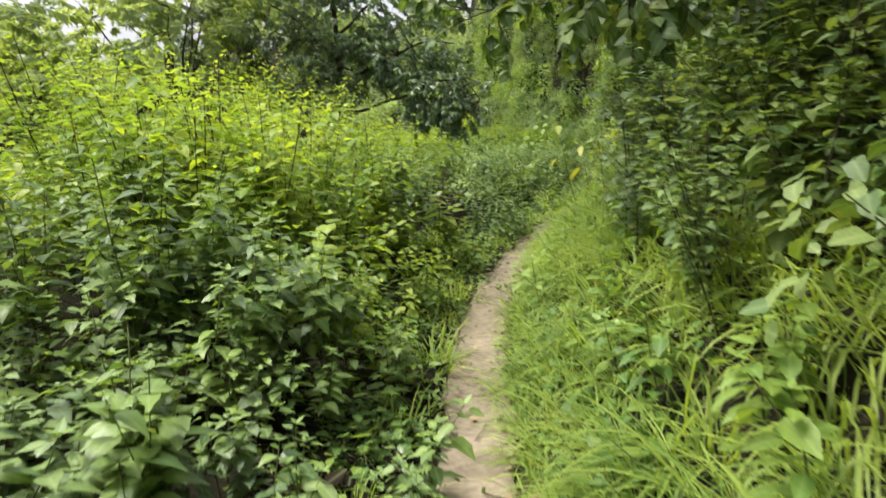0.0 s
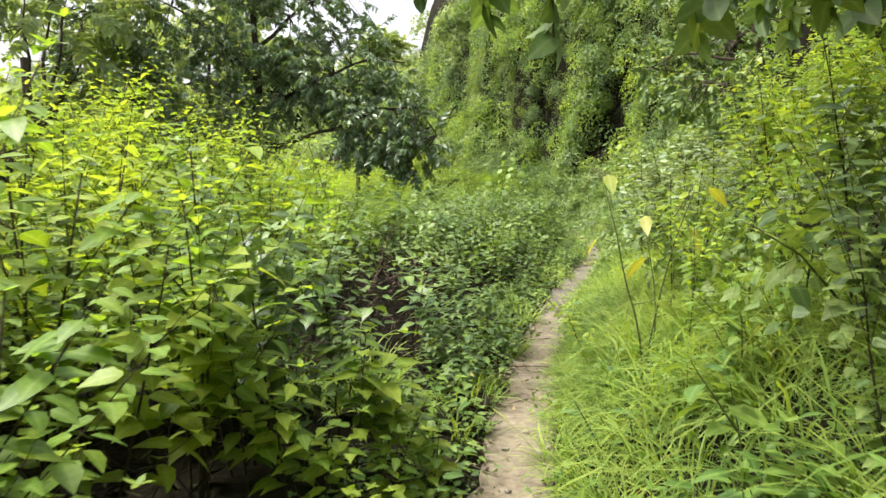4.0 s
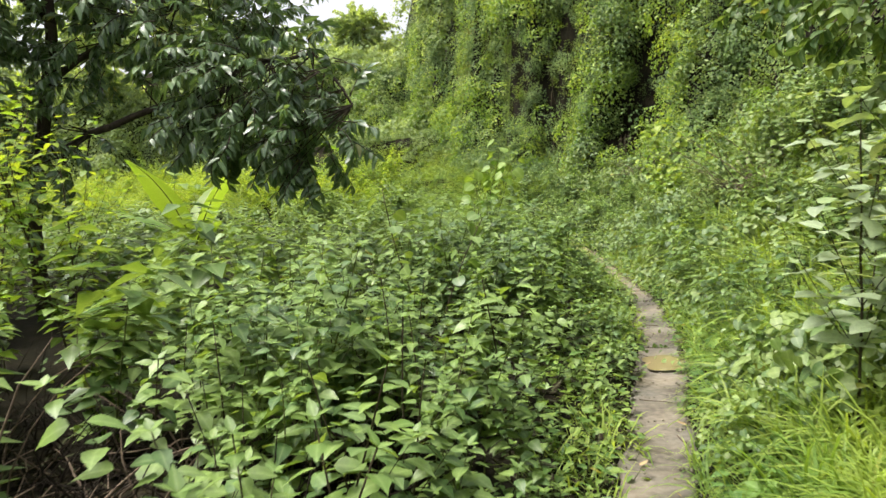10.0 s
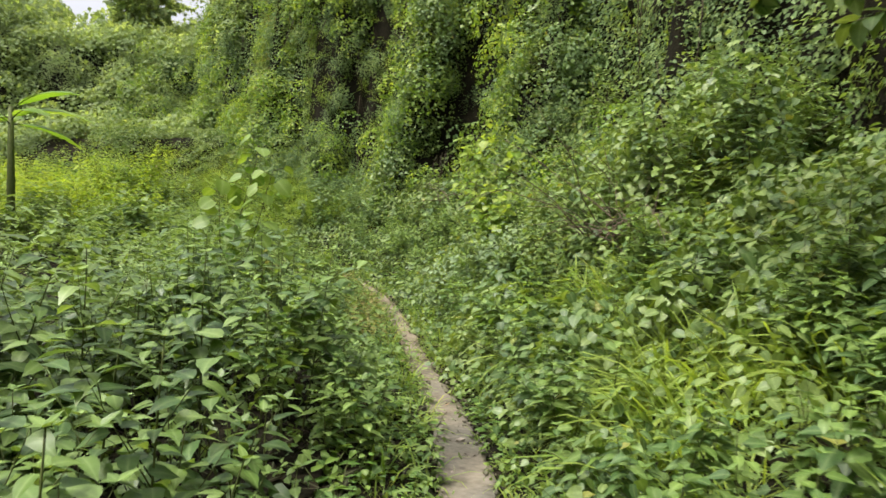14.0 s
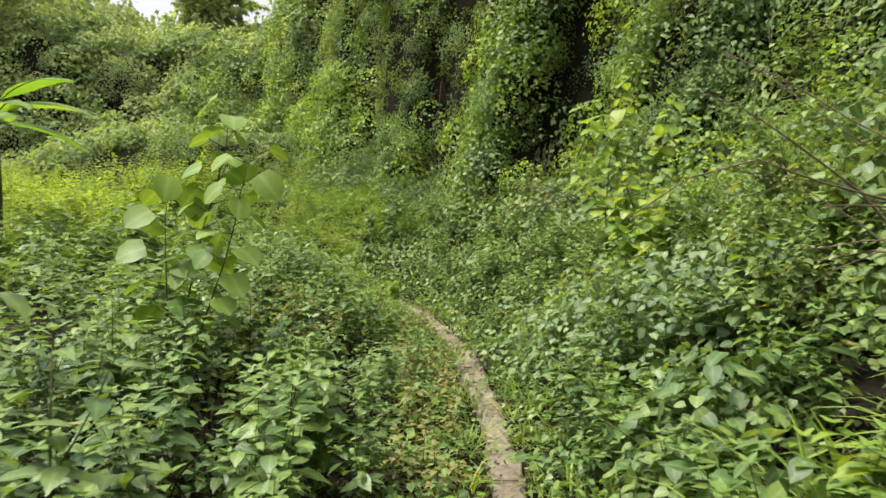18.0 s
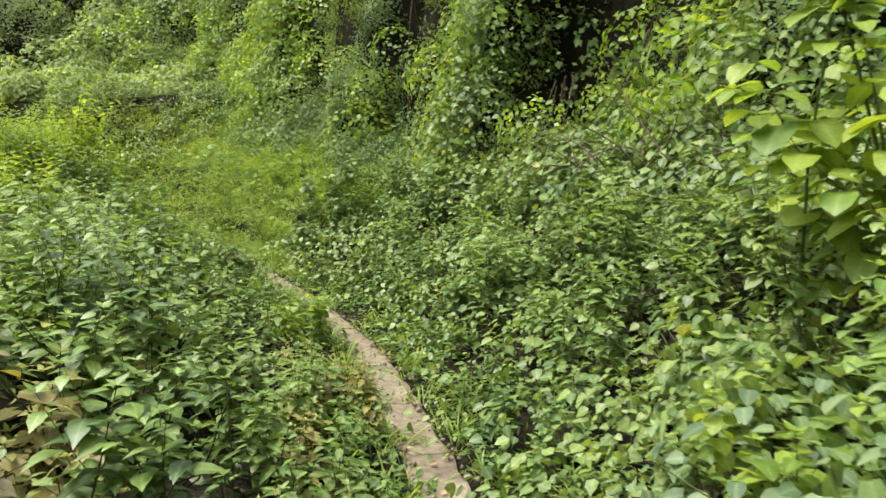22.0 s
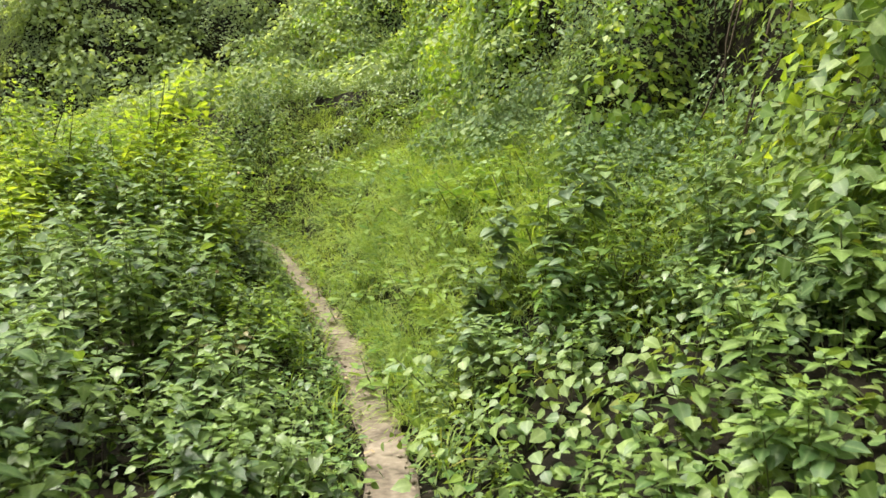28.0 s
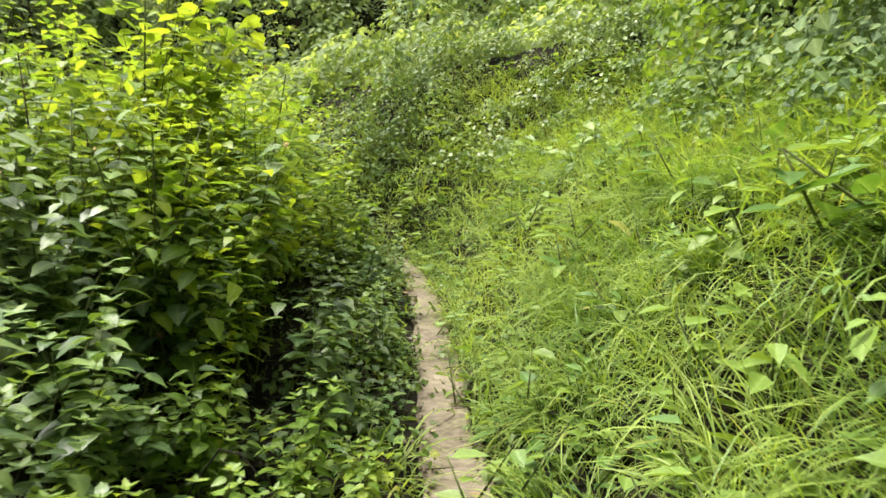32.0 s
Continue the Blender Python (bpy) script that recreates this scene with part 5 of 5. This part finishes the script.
# ---- plants that stand out ----
def banana(at, leaves, label):
    """leaves: (bearing in degrees, rise, length)."""
    top = thing("banana_plant", at, label, "banana plant")
    g = seeded(200)
    sh = Shape()
    tall = max(k[2] for k in leaves) + .08
    add_tube(sh, [(0, 0, -.1), (0, .02, tall * .5), (0, 0, tall)], [.10, .085, .05], 8)
    part("stalk", sh, STEM, top)
    for bearing, rise, low, length in leaves:
        t = radians(bearing)
        sh = Shape()
        pts = np.array(bend((0, 0, low), (math.cos(t), math.sin(t), rise), length, 1.1, 10, 0.0, g))
        side = np.array((-math.sin(t), math.cos(t), 0))
        v, r, f = [], [], []
        for i, p in enumerate(pts):
            q = i / 10
            w = .23 * length / 1.5 * math.sin(math.pi * min(1, max(0, (q - .12) / .9)) ** .8) + .012
            sag = .25 * w
            v += [p - side * w - (0, 0, sag + g.uniform(0, .02)), p, p + side * w - (0, 0, sag + g.uniform(0, .02))]
            r += [0, 1, 0]
        for i in range(10):
            k = 3 * i
            f += [(k, k + 1, k + 4), (k, k + 4, k + 3), (k + 1, k + 2, k + 5), (k + 1, k + 5, k + 4)]
        sh.add(v, f, 0, r)
        leaf = part("leaf", sh, BANANA, top)
        rib = Shape()
        add_tube(rib, pts[:-1] - (0, 0, .008), np.linspace(.018, .004, 10), 5)
        part("midrib", rib, STEM, leaf)
    return top


banana((-1.65, 23.9, float(height(-1.65, 23.9)) - .4), [(80, 2.2, 1.1, 1.5), (-60, 1.2, 1.1, 1.4), (10, .9, 1.0, 1.2), (170, 1.3, 1.1, 1.4), (240, 2.5, 1.1, 1.9), (-20, 3.2, 1.1, 1.6)], "banana plant with broad upright bright green leaves")
banana((-1.0, 34.4, float(height(-1.0, 34.4))), [(5, .6, 2.9, 1.7), (-20, 1.0, 3.0, 1.6), (25, .3, 2.7, 1.6), (-50, .7, 2.8, 1.5), (170, .8, 2.8, 1.6), (100, .8, 2.7, 1.5), (250, .6, 2.7, 1.5)], "tall banana plant with torn arching leaves")


def sapling(at, stems, size, mats, label, seed, name="sapling", kind="round"):
    """Thin stems with big leaves, each leaf a part. stems: (way, length, leaves)."""
    g = seeded(seed)
    top = thing(name, at, label, "sapling" if name == "sapling" else "plant")
    for way, length, n in stems:
        pts = np.array(bend((g.normal(0, .02), g.normal(0, .02), -.05), way, length, 0, 8, .05, g))
        sh = Shape()
        add_tube(sh, pts, np.linspace(.007, .003, 9), 6)
        stem = part("stem", sh, mats[0], top)
        for k in range(n):
            q = 8 * (.42 + .58 * k / max(n - 1, 1))
            i = min(int(q), 7)
            p = pts[i] + (pts[i + 1] - pts[i]) * (q - i)
            t = k * 2.3 + g.normal(0, .3)
            d = np.array((math.cos(t), math.sin(t), g.uniform(.1, .6)))
            tip = p + unit(d) * size * .7
            sh = Shape()
            w = size * g.uniform(.75, 1.2)
            add_leaf(sh, tip, (d[0], d[1], g.uniform(-.9, -.1)), (g.normal(0, .4), g.normal(0, .4), 1), w, w * (.4 if kind == "lance" else .95), kind, 0, 0, .3)
            leaf = part("leaf", sh, mats[1], stem)
            sh = Shape()
            add_tube(sh, [p, (p + tip) / 2 - (0, 0, .005), tip], [.003, .0025, .002], 4)
            part("leaf_stalk", sh, mats[0], leaf)
    return top


sapling((3.12, 26.0, float(height(3.12, 26))), [((.12, 0, 1), 2.35, 24), ((.30, -.05, 1), 2.05, 20), ((-.05, .1, 1), 1.75, 14)], .185, (DARKSTEM, HERB), "slender sapling with large rounded green leaves", 210)
sapling((1.75, 17.6, float(height(1.75, 17.6))), [((-.05, 0, 1), 1.5, 9), ((.1, .1, 1), 1.3, 8)], .11, (DARKSTEM, WEED), "thin sapling with rounded leaves among weeds", 211)
sapling((1.62, 8.95, float(height(1.62, 8.95))), [((-.2, -.2, 1), 1.25, 3), ((.05, 0, 1), 1.2, 4), ((.3, .1, 1), 1.0, 3)], .19, (STEM, YELLOW), "sapling with long yellow-green leaves over the grass", 212, kind="lance")

def twig_tangle(at, spread, n, tall, label, seed, wood=None, thick=.010):
    top = thing("dead_twig_tangle", at, label, "dead twigs")
    g = seeded(seed)
    for k in range(n):
        t, r = g.uniform(0, 6.28), spread * math.sqrt(g.uniform())
        az = g.uniform(0, 6.28)
        sh = Shape()
        pts = bend((r * math.cos(t), r * math.sin(t), -.03), (1.2 * math.cos(az), 1.2 * math.sin(az), g.uniform(.3, 1.8)), g.uniform(.5, 1.3) * tall, g.uniform(.3, 1.6), 6, .22, g)
        add_tube(sh, pts, np.linspace(g.uniform(.4, 1) * thick, .002, 7), 4)
        part("twig", sh, wood or DEAD, top)
    return top


twig_tangle((-.5, 14.9, float(height(-.5, 14.9))), .9, 90, .8, "tangle of bare grey-brown dead twigs among weeds", 240)
twig_tangle((.05, 14.05, float(height(.05, 14.05))), .65, 60, 1.0, "tangle of bare grey-brown dead branches arching over dark ground", 244, DEAD, .016)
twig_tangle((-1.1, 11.6, float(height(-1.1, 11.6))), 1.4, 90, .75, "tangle of dark bare stems under sparse weeds, shade put into their colour", 247, SHADESTEM)
twig_tangle((-1.3, 5.1, float(height(-1.3, 5.1))), .5, 40, .7, "tangle of dark bare stems under sparse weeds, shade put into their colour", 252, SHADESTEM)
twig_tangle((.0, 10.4, float(height(.0, 10.4))), .6, 36, .6, "tangle of dark bare stems under sparse weeds, shade put into their colour", 248, SHADESTEM)
twig_tangle((1.1, 15.6, float(height(1.1, 15.6))), .5, 26, .6, "tangle of thin dead stems among weeds", 241)
twig_tangle((6.95, 22.8, float(height(6.95, 22.8)) + .55), .5, 40, 1.6, "dry bare stems hanging over the bank", 242, DEAD, .009)
twig_tangle((8.6, 32.2, float(height(8.6, 32.2)) + .5), .8, 36, 1.5, "dark bare stems below the overgrown cliff", 243)


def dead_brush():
    """A thicket of dead stems over the hollow ground; shade is put into its dark colours."""
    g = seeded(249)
    for name, n, mat, label in (("dark_brush", 2400, SHADESTEM, "thicket of dead stems in the hollow, darkened to imitate shade"), ("dry_brush", 110, DEAD, "grey-brown dry stems in the hollow"), ("dead_undergrowth", 1600, SHADESTEM, "dead stems under the weeds, darkened to imitate shade")):
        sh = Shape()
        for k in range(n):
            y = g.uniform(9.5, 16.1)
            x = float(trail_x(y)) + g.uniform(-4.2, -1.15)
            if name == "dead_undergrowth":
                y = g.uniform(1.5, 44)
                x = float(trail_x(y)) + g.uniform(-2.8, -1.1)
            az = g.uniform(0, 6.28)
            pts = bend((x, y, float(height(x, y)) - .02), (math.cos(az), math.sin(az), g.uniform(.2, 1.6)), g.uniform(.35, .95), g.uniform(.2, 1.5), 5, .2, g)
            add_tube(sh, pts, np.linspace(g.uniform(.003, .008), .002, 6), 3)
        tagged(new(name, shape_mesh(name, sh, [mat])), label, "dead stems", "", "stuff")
    # litter in near-black leaves imitates the shade beneath the growth
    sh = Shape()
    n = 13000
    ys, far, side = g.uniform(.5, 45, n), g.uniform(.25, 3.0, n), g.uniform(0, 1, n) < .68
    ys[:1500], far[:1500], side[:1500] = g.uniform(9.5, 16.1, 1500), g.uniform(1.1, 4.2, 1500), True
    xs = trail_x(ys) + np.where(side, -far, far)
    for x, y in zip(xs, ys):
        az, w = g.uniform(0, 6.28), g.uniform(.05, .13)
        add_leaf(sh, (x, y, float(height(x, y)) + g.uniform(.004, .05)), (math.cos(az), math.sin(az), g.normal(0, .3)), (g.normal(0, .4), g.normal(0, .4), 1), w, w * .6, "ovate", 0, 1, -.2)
    tagged(new("leaf_litter", shape_mesh("leaf_litter", sh, [SHADELEAF])), "leaf litter on the ground under the weeds, near-black to imitate shade", "leaf litter", "", "stuff")


dead_brush()


def vine_cords():
    g = seeded(250)
    p, d, g = on_rim(90, 3.4, 13.2, .5, 1.3, 251)
    for k, (x, y) in enumerate(p):
        if x - float(trail_x(y)) < 3.4:
            continue
        z = float(height(x, y))
        yaw, fall = facing(np.array([x]), np.array([y]))
        o = np.array((-math.sin(yaw[0]), math.cos(yaw[0]), 0)) * .3
        sh = Shape()
        pts = bend((0, 0, 1.2), (o[0], o[1], -1.5), g.uniform(1.2, 2.6), .5, 7, .13, g)
        add_tube(sh, pts, np.linspace(.011, .004, 8), 4)
        ob = new("hanging_vine", shape_mesh("hanging_vine", sh, [DARKSTEM]))
        ob.location = (x + o[0], y + o[1], z)
        tagged(ob, "bare brown vine stem hanging on the overgrown cliff", "vine", "hanging vine stems")


vine_cords()


twig_tangle((4.75, 31.6, float(height(4.75, 31.6))), .3, 16, .5, "small heap of reddish-brown dead stems", 246)


def seed_stalk(at, tall, seed):
    """A dead upright stalk with shrivelled dark leaves hanging from its top."""
    g = seeded(seed)
    top = thing("dead_stalk", at, "thin dark dead stalk with shrivelled brown leaves", "dead plant", "dead stalks in the weeds")
    pts = np.array(bend((0, 0, -.05), (g.normal(0, .05), g.normal(0, .05), 1), tall, 0, 8, .03, g))
    sh = Shape()
    add_tube(sh, pts, np.linspace(.009, .004, 9), 6)
    part("stem", sh, DARKSTEM, top)
    for k in range(5):
        t = g.uniform(0, 6.28)
        p = pts[8 - k // 2] - (0, 0, g.uniform(0, .08))
        sh = Shape()
        twigp = bend(p, (math.cos(t), math.sin(t), .9), g.uniform(.15, .3), .8, 4, .1, g)
        add_tube(sh, twigp, np.linspace(.004, .002, 5), 4)
        side = part("side_twig", sh, DARKSTEM, top)
        sh = Shape()
        for j in range(7):
            w = g.uniform(.04, .09)
            add_leaf(sh, twigp[1 + j % 4], (g.normal(0, .5), g.normal(0, .5), -1), (math.cos(t + j), math.sin(t + j), .3), w, w * .35, "lance", 0, 0, .5, .5)
        tagged(part("shrivelled_leaves", sh, SHADELEAF, side), "", "", "", "stuff")


for k, (px, py, h) in enumerate([(-1.85, 6.7, 2.1), (-2.4, 6.2, 1.7), (-1.2, 7.4, 1.7), (-2.1, 7.6, 1.9)]):
    seed_stalk((px, py, float(height(px, py))), h, 290 + k)


def flowering(at, tall, seed):
    """A tall weed that carries pale pink flower heads."""
    g = seeded(seed)
    top = thing("flowering_weed", at, "tall green weed with pale pink flower heads", "weed", "flowering weeds")
    wood, leafy = weed(g, tall, 4, .11, gap=.085, bare=.3, lod=.5)
    tagged(part("stem", wood, STEM, top), "", "", "", "stuff")
    tagged(part("foliage", leafy, WEED, top), "", "", "", "stuff")
    v = wood.arrays()[0]
    tips = v[np.argsort(-v[:, 2])[[0, 30, 60]]]
    for p in tips:
        sh = Shape()
        for k in range(26):
            d = unit(g.normal(0, 1, 3) + (0, 0, .5))
            add_leaf(sh, p, d, (g.normal(0, .3), 0, 1), .022, .011, "lance", 0, 1, .1)
        tagged(part("flower_head", sh, PETAL, top, "pale pink flower head"), "", "", "", "stuff")


for k, (px, py, h) in enumerate([(3.4, 37.3, 1.15), (2.45, 39.4, 1.4), (2.0, 39.6, 1.7), (2.2, 40.1, 1.8), (1.7, 39.3, 1.7), (3.3, 36.6, 1.2), (1.2, 40.0, 1.9)]):
    flowering((px, py, float(height(px, py))), h, 270 + k)


def dry_grass():
    g = seeded(280)
    x, y = g.uniform(4.2, 5.4, 34), g.uniform(44.9, 46.4, 34)
    single("dry_grass_tuft", TUFT, rows_of(x, y, g.uniform(.8, 1.3, 34), g.integers(0, 5, 34), g, .1, .4), [RUSTY, RUSTY], "tuft of dry yellowish grass high on the bank", "grass", "dry grass tufts", ("root", "blades"))


dry_grass()


# ---- small things on the path ----
def path_z(x, y):
    return float(height(x, y)) + .026


def puddle():
    m, n, l = nodes_of("muddy_water")
    p, out = n.new("ShaderNodeBsdfPrincipled"), n.new("ShaderNodeOutputMaterial")
    p.inputs["Base Color"].default_value = (.21, .175, .085, 1)
    p.inputs["Roughness"].default_value = .06
    l.new(p.outputs[0], out.inputs[0])
    cx, cy = 3.62, 17.45
    v = [(0, 0, 0)]
    for k in range(40):
        t = 2 * math.pi * k / 40
        r = 1 + .13 * math.sin(3 * t + 1) + .08 * math.sin(5 * t)
        v.append((.20 * r * math.cos(t), .25 * r * math.sin(t), 0))
    sh = Shape()
    sh.add(v, [(0, k, k % 40 + 1) for k in range(1, 41)])
    ob = new("puddle", shape_mesh("puddle", sh, [m]))
    ob.location, ob.rotation_euler = (cx, cy, path_z(cx, cy) + .022), (0, 0, -.35)
    tagged(ob, "shallow puddle of muddy yellow-brown water on the path", "puddle")


puddle()


def path_bits():
    g = seeded(260)
    for k in range(70):
        y = g.uniform(2.5, 44)
        x = float(trail_x(y)) + g.uniform(-.2, .2)
        sh = Shape()
        pts = bend((0, 0, .006), (math.cos(k), math.sin(k), 0), g.uniform(.06, .3), 0, 4, .12, g)
        pts = [(a, b, .006 + abs(c - .006) * .2) for a, b, c in pts]
        add_tube(sh, pts, np.linspace(.004, .002, 5), 4)
        ob = new("stick", shape_mesh("stick", sh, [DARKSTEM if k % 3 else DEAD]))
        ob.location = (x, y, path_z(x, y) + .004)
        tagged(ob, "thin dry stick lying on the path", "stick", "sticks on the path")
    sh = []
    for k in range(4):
        s = Shape()
        add_leaf(s, (-.03, 0, .006), (1, 0, .1), (0, 0, 1), .07, .035, "ovate", 0, 0, -.2)
        sh.append(shape_mesh("fallen_leaf", s, [LITTER]))
    for k in range(90):
        y = g.uniform(2.5, 44)
        x = float(trail_x(y)) + g.uniform(-.24, .24)
        ob = new("fallen_leaf", sh[k % 4])
        ob.location, ob.rotation_euler = (x, y, path_z(x, y) + .008), (g.normal(0, .15), g.normal(0, .15), g.uniform(0, 6.28))
        s = g.uniform(.4, 1.0)
        ob.scale = (s, s, s)
        tagged(ob, "dry brown leaf fallen on the path", "leaf", "fallen leaves on the path")
    for k in range(60):
        y = g.uniform(2.5, 44)
        x = float(trail_x(y)) + g.uniform(-.26, .26)
        bm = bmesh.new()
        bmesh.ops.create_icosphere(bm, subdivisions=1, radius=1)
        for q in bm.verts:
            q.co *= 1 + g.uniform(-.25, .25)
        me = bpy.data.meshes.new("pebble")
        bm.to_mesh(me)
        bm.free()
        me.materials.append(STONE)
        ob = new("pebble", me)
        r = g.uniform(.008, .026)
        ob.scale, ob.location = (r * 1.3, r, r * .7), (x, y, path_z(x, y) + r * .3)
        tagged(ob, "small rough grey-brown stone on the path", "stone", "pebbles on the path")


path_bits()


def crumbs():
    """Clods of earth along the ragged edges of the path."""
    g = seeded(290)
    ball = np.array([(1, 0, 0), (-1, 0, 0), (0, 1, 0), (0, -1, 0), (0, 0, 1), (0, 0, -.6)], float)
    faces = np.array([(0, 2, 4), (2, 1, 4), (1, 3, 4), (3, 0, 4), (2, 0, 5), (1, 2, 5), (3, 1, 5), (0, 3, 5)])
    sh = Shape()
    for k in range(2600):
        y = g.uniform(1, 46)
        edge = float(path_half(y)) * .95
        x = float(trail_x(y)) + (g.choice((-1, 1)) * (edge + g.normal(0, .035)) if k % 4 else g.uniform(-1, 1) * edge)
        r = g.uniform(.006, .022) * (1 if k % 4 else .6)
        v = ball * g.uniform(.6, 1.2, (6, 3)) * r
        sh.add(v + (x, y, path_z(x, y) + (.008 if k % 4 else -.002)), faces)
    tagged(new("earth_clods", shape_mesh("earth_clods", sh, [TRACK])), "crumbs of dry earth along the edges of the path", "earth", "", "stuff")


crumbs()
